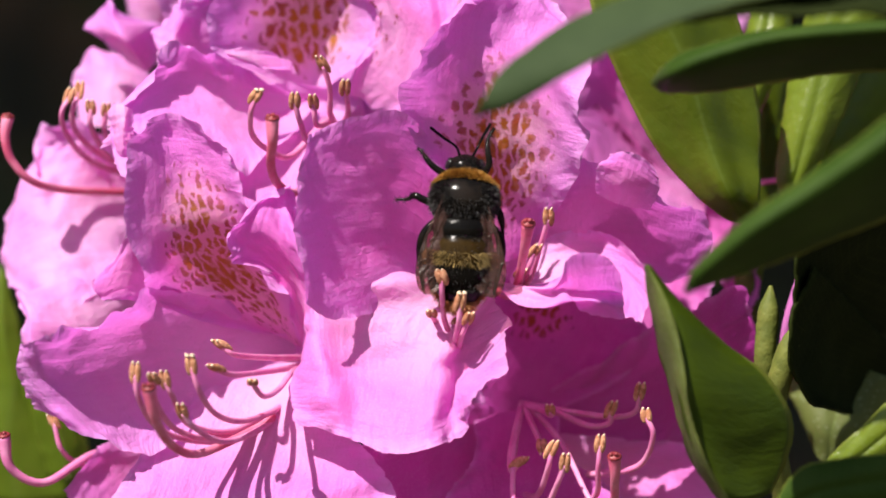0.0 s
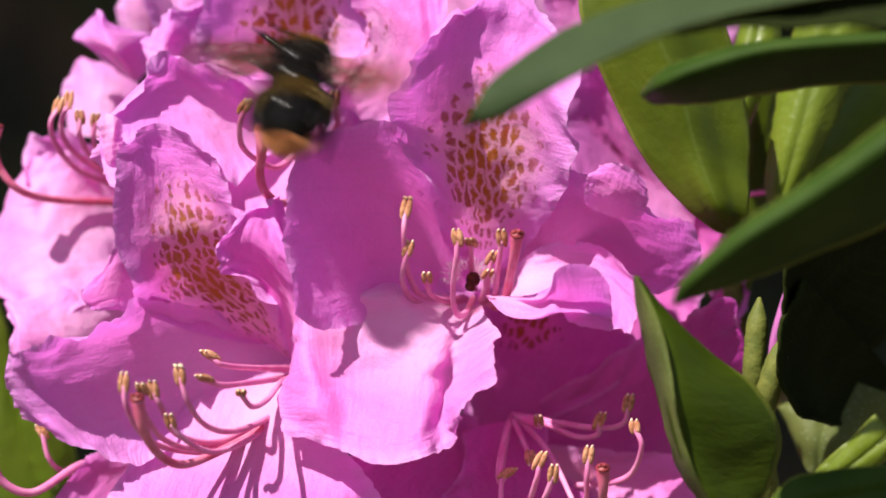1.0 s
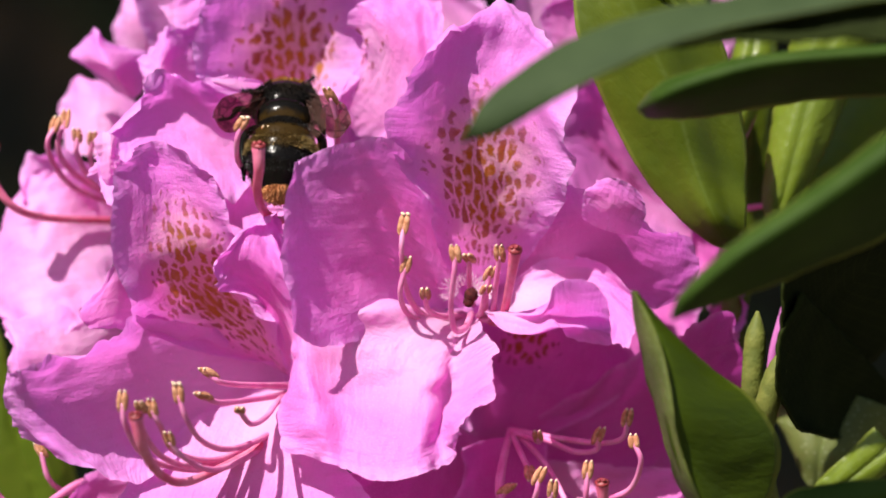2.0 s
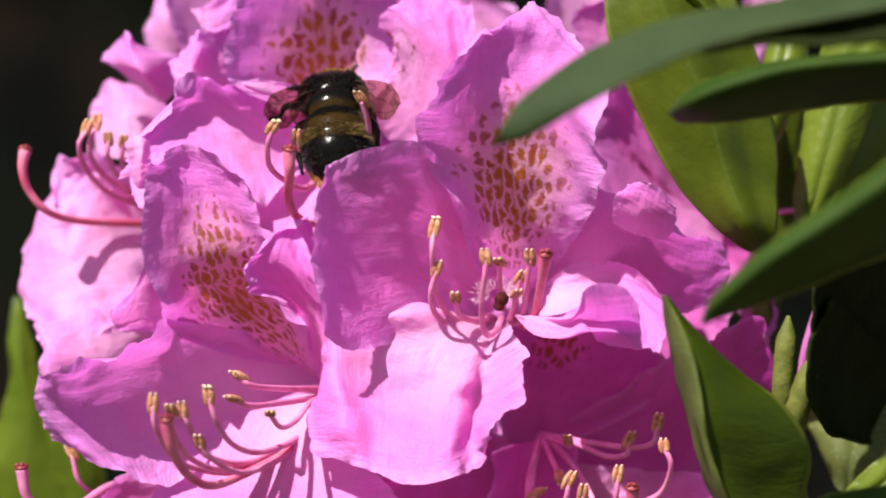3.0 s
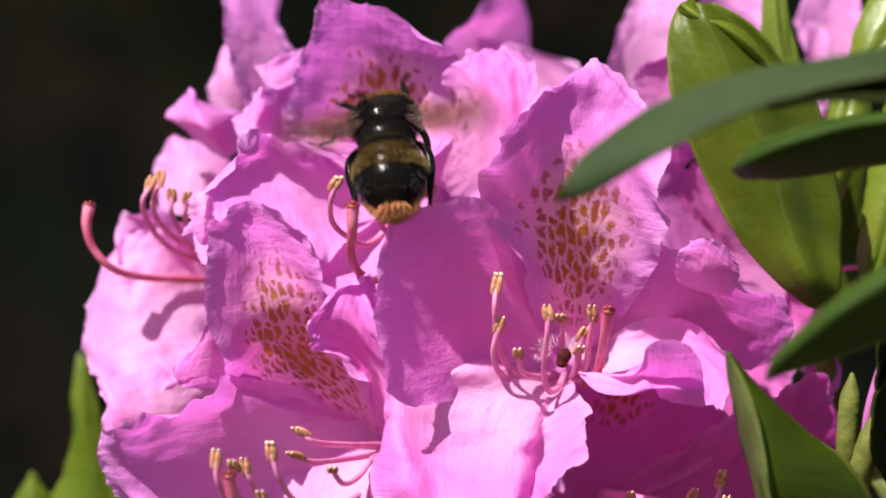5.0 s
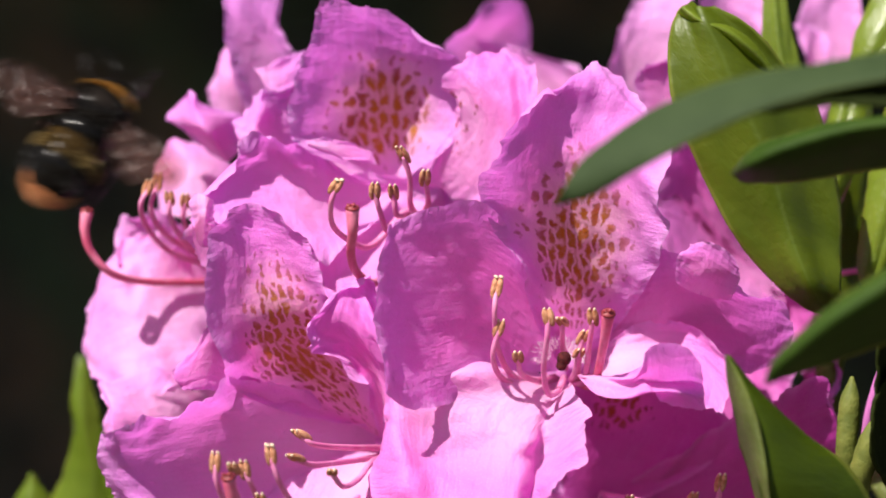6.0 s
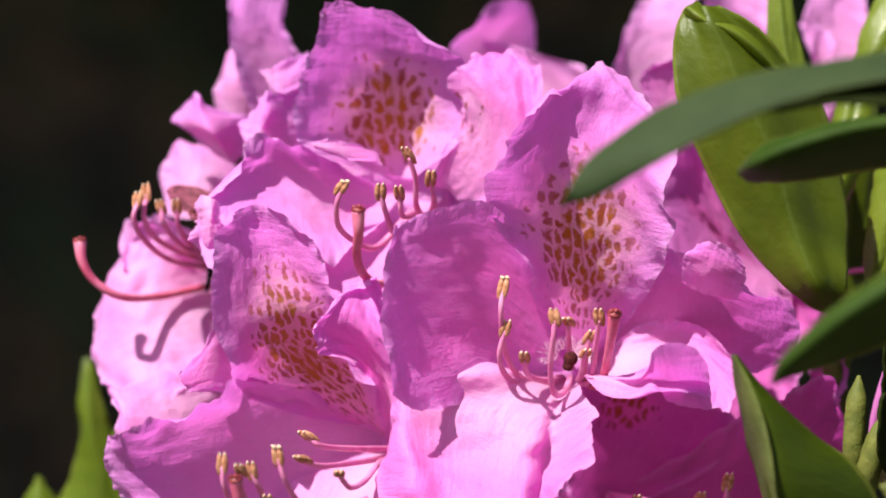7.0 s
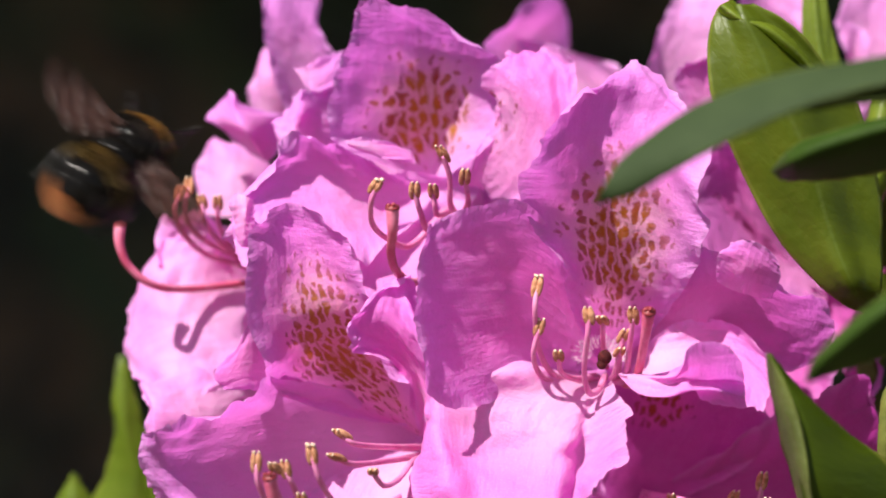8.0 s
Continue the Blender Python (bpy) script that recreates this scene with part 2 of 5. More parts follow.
ovary_mat = plain_material("maroon_ovary", (0.035, 0.008, 0.010), (0.09, 0.018, 0.018), 0.95, 1500, spec=0.1, relief=0.0004)
stalk_mat = plain_material("green_stalk", (0.06, 0.09, 0.015), (0.10, 0.13, 0.02), 0.6, 250, share=0.1, relief=0.0005)
bark_mat = plain_material("grey_brown_bark", (0.12, 0.085, 0.06), (0.18, 0.14, 0.10), 0.85, 60, relief=0.002)


# ---------------------------------------------------------------- shapes
def wave(a, seed, octaves=3):
    """A smooth wavering value for an array, about -1 to 1."""
    rng = random.Random(seed)
    total = np.zeros_like(a)
    for o in range(octaves):
        total = total + np.sin(a * (1.9 ** o) * rng.uniform(0.8, 1.25) + rng.uniform(0, 6.3)) / (1.45 ** o)
    return total / 1.9


def glide(points, n):
    """n places on a smooth curve through points (rows of any width)."""
    p = np.asarray(points, float)
    p = np.vstack([2 * p[0] - p[1], p, 2 * p[-1] - p[-2]])
    s = np.linspace(0, len(p) - 3 - 1e-9, n)
    i = s.astype(int)
    f = (s - i)[:, None]
    a, b, c, d = p[i], p[i + 1], p[i + 2], p[i + 3]
    return 0.5 * (2 * b + (c - a) * f + (2 * a - 5 * b + 4 * c - d) * f ** 2 + (3 * b - a - 3 * c + d) * f ** 3)


def mesh_object(name, verts, faces, material, parent=None, label="", smooth=True):
    me = bpy.data.meshes.new(name)
    me.from_pydata([tuple(v) for v in verts], [], faces)
    me.validate()
    if smooth:
        me.shade_smooth()
    me.materials.append(material)
    ob = new(name, me)
    if parent:
        ob.parent = parent
    if label:
        tagged(ob, label)
    return ob


def sheet(name, ribs, material, parent, ruffle=0.6, seed=1, nu=44, nv=72, crinkle=0.12, crease=0.0, label="", ragged=0.007):
    """A curved sheet through ribs. Each rib: an odd number of places from left edge to right edge, as x, z, d in millimetres."""
    rows = glide(ribs, nv)
    bent = len(ribs[0]) // 3
    if bent > 3:
        # more places across: the sheet may fold and roll
        full = np.stack([glide(r.reshape(bent, 3), nu) for r in rows])
        m = 3 * (bent // 2)
        rows = np.hstack([rows[:, 0:3], rows[:, m:m + 3], rows[:, -3:]])
    s = np.linspace(-1, 1, nu)[None, :, None]
    left, mid, right = rows[:, None, 0:3], rows[:, None, 3:6], rows[:, None, 6:9]
    along = np.linspace(0, 1, nv)[:, None]
    side = np.linspace(-1, 1, nu)[None, :]
    # a slightly ragged outline
    run = np.cumsum(np.r_[0, np.linalg.norm(np.diff(rows[:, 3:6], axis=0), axis=1)])[:, None]
    rag = ragged * np.abs(side) ** 3 * (wave(run * 1.1 + np.sign(side) * 7, seed + 5) + 0.6 * wave(run * 3.1 + np.sign(side) * 3, seed + 6))
    rag = rag + 0.012 * min(1.0, ruffle * 1.4) * np.abs(side) ** 4 * wave(run * 0.8 + np.sign(side) * 2, seed + 32, 2)
    s = s * (1 + rag[:, :, None])
    if bent > 3:
        g = full + (s - side[:, :, None]) * (right - left) / 2
    else:
        g = mid + s * (right - left) / 2 + s * s * ((right + left) / 2 - mid)
    width = np.linalg.norm(rows[:, 6:9] - rows[:, 0:3], axis=1)[:, None]
    across = side * width / 2
    du = np.gradient(g, axis=1)
    dv = np.gradient(g, axis=0)
    nrm = np.cross(du, dv)
    nrm /= np.linalg.norm(nrm, axis=2, keepdims=True) + 1e-9
    tip = np.clip((along - 0.78) / 0.22, 0, 1)
    rim = np.clip(np.maximum(np.abs(side) ** 2.2, tip ** 1.5), 0, 1) * np.clip(along * 4, 0, 1)
    sgn = np.sign(side + 1e-6)
    ruff = wave(run * 0.36 + 5 * sgn * np.abs(side), seed, 2) * (1 - tip) + wave(across * 0.36 + run * 0.1, seed + 1, 2) * tip
    fine = wave(run * 1.6 + across * 0.5, seed + 2) * 0.5 + wave(across * 1.9 - run * 0.4, seed + 3) * 0.5
    fold = wave(across * 0.36 + wave(run * 0.16, seed + 8) * 1.4, seed + 4) * np.clip(along * 2, 0, 1)
    swell = wave(across * 0.42 + 1.3 * wave(run * 0.3, seed + 14, 2), seed + 15, 2) * wave(run * 0.33 + across * 0.12, seed + 16, 2) * np.clip(along * 2.5, 0, 1)
    lift = ruffle * rim * ruff * 1.9 + crinkle * fine * (0.35 + 1.3 * rim) + 0.75 * min(1.0, ruffle * 1.5) * swell + 0.24 * min(1.0, ruffle * 1.4) * fold
    # waved margin: short waves that grow towards the edge
    margin = np.clip((np.maximum(np.abs(side), tip) - 0.45) / 0.55, 0, 1) ** 2 * np.clip(along * 3, 0, 1)
    beat = np.where(np.abs(side) >= tip, run * 0.62 + 9 * sgn, across * 0.62 + 4)
    lift = lift + 0.45 * min(1.2, ruffle * 1.3) * margin * wave(beat + 0.9 * wave(run * 0.27 + across * 0.2, seed + 31, 2), seed + 30, 2)
    pleats = wave(across * 1.25 + 0.8 * wave(run * 0.25, seed + 20, 2), seed + 21, 2) * np.clip(along * 1.6 - 0.1, 0, 1)
    lift = lift + 0.10 * min(1.0, ruffle * 1.5) * pleats
    frill = np.clip((np.maximum(np.abs(side), tip * 0.98) - 0.80) / 0.20, 0, 1) ** 1.5 * np.clip(along * 4, 0, 1)
    turn_at = np.where(np.abs(side) > tip, run * 2.3 + 11 * sgn, across * 2.3)
    lift = lift + 0.5 * min(1.0, ruffle * 1.5) * frill * wave(turn_at * 0.8 + 1.6 * wave(run * 0.6, seed + 12), seed + 9) * (0.6 + 0.5 * wave(run * 0.35 + across * 0.3, seed + 13))
    lift = lift + crease * (1 - np.exp(-(side * 5) ** 2))
    g = g + nrm * lift[:, :, None]
    flat = g.reshape(-1, 3)
    origin = g[0, nu // 2]
    verts = np.stack([flat[:, 0], -flat[:, 2], flat[:, 1]], 1) / 1000 + np.array(CENTRE)
    faces = [(j * nu + i, j * nu + i + 1, (j + 1) * nu + i + 1, (j + 1) * nu + i) for j in range(nv - 1) for i in range(nu - 1)]
    ob = mesh_object(name, verts, faces, material, parent, label)
    me = ob.data
    share = np.stack(np.broadcast_arrays((side + 1) / 2, along), 2).reshape(-1, 2)
    mm = np.stack(np.broadcast_arrays(across + seed * 13.7, run), 2).reshape(-1, 2)
    index = np.empty(len(me.loops), int)
    me.loops.foreach_get("vertex_index", index)
    for layer, values in (("share", share), ("mm", mm)):
        uv = me.uv_layers.new(name=layer)
        uv.data.foreach_set("uv", values[index].astype(np.float32).ravel())
    return ob


def tube(name, points, radii, material, parent, n=28, sides=9, label="", rough=0.0, seed=0):
    """A round stem through points (x, z, d in millimetres), with its radii glided from end to end; closed at both ends."""
    p = glide(points, n)
    r = glide([(v,) for v in radii], n)[:, 0]
    p = np.stack([p[:, 0], -p[:, 2], p[:, 1]], 1)
    t = np.gradient(p, axis=0)
    t /= np.linalg.norm(t, axis=1, keepdims=True) + 1e-9
    ref = np.array([0.31, 0.2, 0.93])
    verts, rng = [], random.Random(seed)
    for i in range(n):
        a = np.cross(t[i], ref)
        a /= np.linalg.norm(a) + 1e-9
        b = np.cross(t[i], a)
        for j in range(sides):
            w = 2 * math.pi * j / sides
            k = r[i] * (1 + rough * rng.uniform(-1, 1))
            verts.append((p[i] + k * (math.cos(w) * a + math.sin(w) * b)) / 1000 + np.array(CENTRE))
    faces = [(i * sides + j, i * sides + (j + 1) % sides, (i + 1) * sides + (j + 1) % sides, (i + 1) * sides + j) for i in range(n - 1) for j in range(sides)]
    faces.append(tuple(range(sides - 1, -1, -1)))
    faces.append(tuple((n - 1) * sides + j for j in range(sides)))
    return mesh_object(name, verts, faces, material, parent, label)


def blob(name, lumps, material, parent, label="", rings=8, sides=12):
    """One mesh of rounded lumps: each (centre x, z, d, axis x, z, d, radius)."""
    verts, faces = [], []
    for x, z, d, ax, az, ad, r in lumps:
        c, axis = np.array((x, -d, z)), np.array((ax, -ad, az), float)
        ln = np.linalg.norm(axis)
        w = axis / ln
        u = np.cross(w, (0.3, 0.8, 0.5))
        u /= np.linalg.norm(u)
        v = np.cross(w, u)
        b = len(verts)
        for i in range(rings + 1):
            q = math.pi * i / rings
            rr = max(0.02, math.sin(q)) * r * (1 + 0.12 * math.sin(3.1 * i))
            for j in range(sides):
                f = 2 * math.pi * j / sides
                verts.append((c - w * math.cos(q) * ln + rr * (math.cos(f) * u + math.sin(f) * v)) / 1000 + np.array(CENTRE))
        faces += [(b + i * sides + j, b + i * sides + (j + 1) % sides, b + (i + 1) * sides + (j + 1) % sides, b + (i + 1) * sides + j) for i in range(rings) for j in range(sides)]
        faces += [tuple(b + j for j in range(sides - 1, -1, -1)), tuple(b + rings * sides + j for j in range(sides))]
    return mesh_object(name, verts, faces, material, parent, label)


# ---------------------------------------------------------------- setting
def ground():
    k = Nodes("leaf_litter_soil")
    where = k.n("ShaderNodeTexCoord").outputs["Object"]
    a = k.noise(where, 3.0, 6.0)
    col = k.mix(k.step(a, 0.35, 0.65), (0.05, 0.035, 0.02), (0.09, 0.07, 0.04))
    face = k.n("ShaderNodeBsdfPrincipled", Base_Color=col, Roughness=0.9, Normal=k.bump(k.noise(where, 25.0, 5.0), 0.6, 0.02))
    mat = k.finish(face.outputs[0])
    n, size = 60, 60.0
    verts = []
    for j in range(n + 1):
        for i in range(n + 1):
            x, y = ((2 * i / n - 1) ** 3) * size, ((2 * j / n - 1) ** 3) * size
            verts.append((x, y, 0.04 * noise.noise((x * 1.3, y * 1.3, 0)) if abs(x) + abs(y) < 12 else 0.0))
    faces = [(j * (n + 1) + i, j * (n + 1) + i + 1, (j + 1) * (n + 1) + i + 1, (j + 1) * (n + 1) + i) for j in range(n) for i in range(n)]
    tagged(mesh_object("ground", verts, faces, mat), "dark bare garden soil with leaf litter under the shrubs", "ground", kind="structure")


def backdrop():
    """The shrubbery behind: one deep, arching, uneven bank of foliage, darkened by painted shade."""
    k = Nodes("shaded_shrubbery")
    where = k.n("ShaderNodeTexCoord").outputs["Object"]
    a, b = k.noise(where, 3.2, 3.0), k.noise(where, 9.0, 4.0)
    # Shade in and between the foliage is put into these dark colours.
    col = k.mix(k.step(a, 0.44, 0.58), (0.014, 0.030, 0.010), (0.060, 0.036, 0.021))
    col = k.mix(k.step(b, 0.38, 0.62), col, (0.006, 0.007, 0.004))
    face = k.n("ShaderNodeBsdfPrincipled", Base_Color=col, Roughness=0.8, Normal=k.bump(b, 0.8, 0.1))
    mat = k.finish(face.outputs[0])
    nx, nz = 90, 50
    verts = []
    for j in range(nz + 1):
        # The unseen top arches forward, added to keep the sun off the bank.
        q = radians(-8 + 118 * j / nz)
        for i in range(nx + 1):
            x = -6 + 12 * i / nx
            r = 2.3 * (1 + 0.10 * noise.noise((x * 1.7, q * 3, 1)) + 0.05 * noise.noise((x * 6, q * 10, 4)))
            verts.append((x, 0.9 + r * math.cos(q), max(-0.1, 0.3 + r * math.sin(q) * 1.15)))
    faces = [(j * (nx + 1) + i, j * (nx + 1) + i + 1, (j + 1) * (nx + 1) + i + 1, (j + 1) * (nx + 1) + i) for j in range(nz) for i in range(nx)]
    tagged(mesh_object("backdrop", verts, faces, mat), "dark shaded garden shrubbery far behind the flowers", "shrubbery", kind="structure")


ground()
backdrop()


# ---------------------------------------------------------------- flowers
stamens = {}


def stamen(flower, points, seed):
    rng = random.Random(seed)
    ob = tube("stamen", points, (0.38, 0.4, 0.46, 0.5), filament_mat, flower, n=26, sides=8)
    stamens[seed] = (ob, flower, at(*points[0]))
    x, z, d = points[0]
    ax, az, ad = (np.array(points[0]) - np.array(points[1])) / np.linalg.norm(np.array(points[0]) - np.array(points[1]))
    ln, w = rng.uniform(1.25, 1.6), rng.uniform(0.42, 0.55)
    ax, az = ax + rng.uniform(-0.3, 0.3), az + rng.uniform(-0.2, 0.2)
    blob("anther", [(x - 0.36, z + 0.2, d, ax * ln, az * ln, ad * ln, w), (x + 0.36, z + 0.2, d + 0.15, ax * ln, az * ln, ad * ln, w)],
         anther_mat, ob, "tan two-lobed anther")
    full = 1.5 if seed in (80, 133, 190) else rng.uniform(0.5, 0.8)
    top = (x + ax * ln * 0.95, z + az * ln * 0.95 + 0.15, d + ad * ln * 0.95)
    blob("pollen", [(top[0] - 0.35, top[1], top[2] + 0.2, 0.1, 0.2, 0.05, 0.28 * full), (top[0] + 0.35, top[1], top[2] + 0.3, 0.1, 0.2, 0.05, 0.26 * full)],
         pollen_mat, ob, "cream pollen at the anther pores", rings=5, sides=8)


def style(flower, points, material=None):
    ob = tube("style", points, (0.95, 0.66, 0.6, 0.58, 0.56), material or style_mat, flower, n=40, sides=12)
    x, z, d = points[0]
    away = np.array(points[0]) - np.array(points[1])
    ax, az, ad = away / np.linalg.norm(away)
    lumps = [(x + 0.15 * ax, z + 0.15 * az, d + 0.15 * ad, ax * 0.5, az * 0.5, ad * 0.5, 1.05)]
    for q in range(5):
        lumps.append((x + 0.62 * math.cos(q * 1.26) + 0.3 * ax, z + 0.25 * math.sin(q * 1.26) + 0.3 * az, d + 0.6 * math.sin(q * 1.26) + 0.3 * ad, ax * 0.35 + 0.01, az * 0.35, ad * 0.35, 0.36))
    blob("stigma", lumps, stigma_mat, ob, "dark red knobbed stigma", rings=6, sides=10)


def corolla_tube(flower, throat, axis_end):
    """The funnel that joins the petals, and the green stalk behind it."""
    x, z, d = throat
    e = np.array(axis_end, float)
    way = e - np.array(throat)
    way /= np.linalg.norm(way)
    p = [tuple(np.array(throat) + way * q) for q in (0.0, 4.0, 9.0, 13.0)]
    tube("corolla_tube", p, (3.4, 3.3, 2.6, 1.4), petal_mat["plain"], flower, n=14, sides=18)
    blob("ovary", [(x, z, d - 2.5, 0.3, 0.6, 1.6, 1.4)], ovary_mat, flower, "maroon hairy ovary deep in the throat")
    q = [tuple(np.array(throat) + way * 12.5), tuple((np.array(throat) + way * 12.5) * 0.5 + e * 0.5 + np.array((0, -2, 0))), tuple(e)]
    tube("flower_stalk", q, (1.3, 1.1, 1.3), stalk_mat, flower, n=16, sides=9)


flowers = {}
TRUSS = (2.0, -8.0, -88.0)


def flower(key, label, throat):
    ob = new("rhododendron_flower")
    ob.empty_display_size = 0.01
    tagged(ob, label, "flower", group="flowers of the truss")
    corolla_tube(ob, throat, TRUSS)
    ob.location = at(*throat)
    flowers[key] = ob
    return ob


ob = flower("c", "large pink-mauve rhododendron flower, ochre-spotted upper petal, at the truss centre", (14, -11.5, -22))
sheet("petal", [
    (12.2, -10.8, -20, 14.6, -10.4, -21, 17.3, -10.6, -20),
    (8.2, -3.2, -8, 14.8, -3.2, -11, 22.5, -2.4, -8),
    (6.1, 3.3, -1, 14.9, 3.7, -5, 25.1, 2.3, -1),
    (1.7, 10.2, 4, 14.9, 11.3, -1, 26.4, 8.4, 4),
    (1.7, 17.6, 10, 14.4, 18.8, 1, 26.2, 15.4, 5),
    (5, 23.9, 9, 14.8, 25.2, 0, 28.1, 21.7, 2),
    (10.6, 27.7, 4, 16, 29, 0, 23.7, 26.1, -2),
    (14.9, 31.6, -5, 16.6, 32.6, -4, 18.4, 31.1, -5)], petal_mat["C"], ob, ruffle=0.9, seed=1)
sheet("petal", [
    (13.5, -9.1, -20, 12.9, -10.7, -21, 12.1, -12.1, -20),
    (7.6, 3.3, -6, 6.9, -4.8, -10, 6.9, -12.4, -11),
    (1.9, 11.7, 5, 0.5, -0.6, -1, 1.3, -14.5, -4),
    (-5.2, 11.6, 8, -6.2, -1, 4, -3.9, -16.2, 2),
    (-10.3, 9.7, 9, -11.2, -1.4, 9, -9, -16.6, 6),
    (-12.1, 8.6, 10, -13.5, -1.8, 12.5, -12.2, -14.6, 9)], petal_mat["cup"], ob, ruffle=0.35, seed=2)
sheet("petal", [
    (10, -12.3, -15, 10.6, -12.8, -16, 11.3, -13.2, -16, 12.1, -13.6, -16, 12.8, -13.9, -16, 13.4, -13.9, -16, 14.1, -13.1, -14),
    (1.3, -10.8, -5, 1.7, -11.5, -1, 4.1, -13.6, -2, 6.9, -14.8, -3, 9.8, -16, -4, 11.4, -16.1, -5, 14.2, -14.3, 0),
    (-11.7, -10.9, -6, -10.3, -12.7, 1, -3.5, -15.9, 0, 2.9, -18.2, 1, 7.6, -19.8, 2, 10.2, -19.9, 0, 15.2, -16.8, 6),
    (-14, -16, -4, -11.4, -17.8, 2, -5.1, -21.4, 1, 2.1, -23.3, 3, 6.8, -23.6, 4, 9.6, -24.2, 1, 15.8, -20.2, 9),
    (-14, -22.4, -3, -10.2, -23.2, 4, -5.1, -25.7, 3, 1.3, -27, 6, 6, -27, 7, 8.6, -27.2, 3, 14.8, -23.6, 11),
    (-14.2, -28.6, 1, -9.7, -28.2, 6, -5, -30.2, 6, 0.5, -31.2, 8, 5.1, -30.7, 9, 8.2, -29.5, 5, 10.9, -27.5, 11),
    (-14.4, -30.2, 4, -9.3, -32.2, 7, -5, -33.7, 8, 0.1, -35.2, 10, 5.1, -34.3, 10, 8.3, -32.6, 8, 9.3, -29.6, 9)], petal_mat["floor"], ob, ruffle=0.75, seed=3, nu=72, crinkle=0.16)
sheet("petal", [
    (16.7, -11.5, -16, 16.9, -12.3, -14, 16.9, -13.1, -12),
    (19.4, -7.7, -12, 20, -10.6, -10, 20.2, -13.6, -3),
    (23.8, -5, -10, 24, -9.7, -9, 23.6, -14.1, 1),
    (28.2, -4.1, -9, 28.2, -9.7, -8, 27.5, -14.6, 2),
    (32.1, -5.6, -6, 32, -10.4, -5, 31.2, -15.8, 3),
    (35, -9, -1, 34.5, -12.7, -1, 33.3, -16.9, 3),
    (37, -11, 2, 36.1, -14.2, 3, 34.6, -17.3, 4)], petal_mat["floor"], ob, ruffle=0.35, seed=4, crinkle=0.14)
sheet("petal", [
    (14, -11.7, 2, 14.1, -11.8, 3, 14.4, -12, 1, 14.8, -11.9, 0, 15.3, -11.8, -2),
    (16.7, -13.6, 8, 16.8, -14.3, 11, 17.4, -12.9, 5, 17.9, -12.2, 4, 18.3, -12, 3),
    (20.2, -13.7, 11, 20.3, -14.7, 14, 21.3, -13.4, 6, 21.7, -12.3, 8, 22.1, -10.8, 9),
    (23.7, -12.8, 12, 23.2, -13.9, 14, 23.7, -12.8, 6, 23.4, -10.8, 11, 23.3, -8.2, 15),
    (26.2, -15.5, 9, 26.3, -13.7, 13, 26.8, -12.8, 6, 26.2, -10.4, 12, 25.7, -6.9, 18),
    (30.2, -16.7, 8, 29.2, -14.2, 12, 29.5, -12.9, 6, 29, -10.8, 11, 28.8, -7.7, 16),
    (32.2, -16.8, 7, 31.8, -14.7, 9, 31.7, -13.3, 6, 31.4, -12, 8, 31, -10.2, 11)], petal_mat["lilac"], ob, ruffle=0.25, seed=6, nu=56, crinkle=0.16)
sheet("petal", [
    (15.6, -8.9, -19, 16.4, -10.8, -20, 17.6, -12, -19),
    (23.1, 3.7, -4, 25, -4.8, -10, 24.3, -11.4, -12),
    (29.1, 4.9, 1, 33.1, -2.8, -8, 33.5, -10.7, -14),
    (37.7, 0.1, 3, 40.4, -4.8, -8, 40.4, -12, -16),
    (43.3, -1.7, 2, 45.6, -5.8, -6, 44.5, -10.8, -14)], petal_mat["cup"], ob, ruffle=0.4, seed=7)
sheet("petal", [
    (28.5, 1, -1, 31.6, -0.6, 0, 36, -1.5, 0),
    (28.2, 4.4, 3, 32.4, 3.2, 5, 37, 1.7, 4),
    (30.1, 6.4, 4, 33.1, 6.6, 6, 36.4, 4.2, 5)], petal_mat["plain"], ob, ruffle=0.4, seed=8)
stamen(ob, [(3, 0.1, 6), (2.7, -3.1, 6), (3.2, -8.2, 1.5), (5.2, -12.1, -4.5), (8.7, -13.5, -10.5), (12.1, -13, -15)], 80)
stamen(ob, [(3.3, -5.6, 4.5), (2.5, -9.3, 3), (3.7, -12.4, -1.5), (7, -13.7, -7.5), (11.2, -13.1, -13.5)], 81)
stamen(ob, [(6, -9.6, 4.5), (6.5, -11.8, 0), (8.6, -12.9, -6), (11.6, -12.7, -13.5)], 82)
stamen(ob, [(10.1, -4, 9), (9.9, -7, 8.2), (9.6, -11.4, 3.8), (10.3, -14.6, 0), (11.8, -14.5, -4.5), (13, -12.7, -12)], 83)
stamen(ob, [(12.3, -4.7, 0), (12.5, -8, -4.5), (13.2, -11.4, -13.5)], 84)
stamen(ob, [(16.3, -4, 7.5), (15.9, -7.9, 4.5), (15.5, -12.8, -1.5), (14.4, -13.5, -10.5)], 85)
stamen(ob, [(15, -6.8, 4.5), (14.6, -9.5, 2.2), (14.7, -12.9, -7.5)], 86)
stamen(ob, [(14.5, -9.1, 3), (14.1, -12, -2.2), (14, -13, -10.5)], 87)
style(ob, [(18.2, -3.3, 12), (17.8, -7, 9), (17.2, -11.8, 1.5), (16.3, -13.8, -6), (14.6, -13.1, -13.5)])

ob = flower("a", "pink-mauve rhododendron flower with faded ochre blotch and lit lower petal", (-13.6, -25.2, -20))
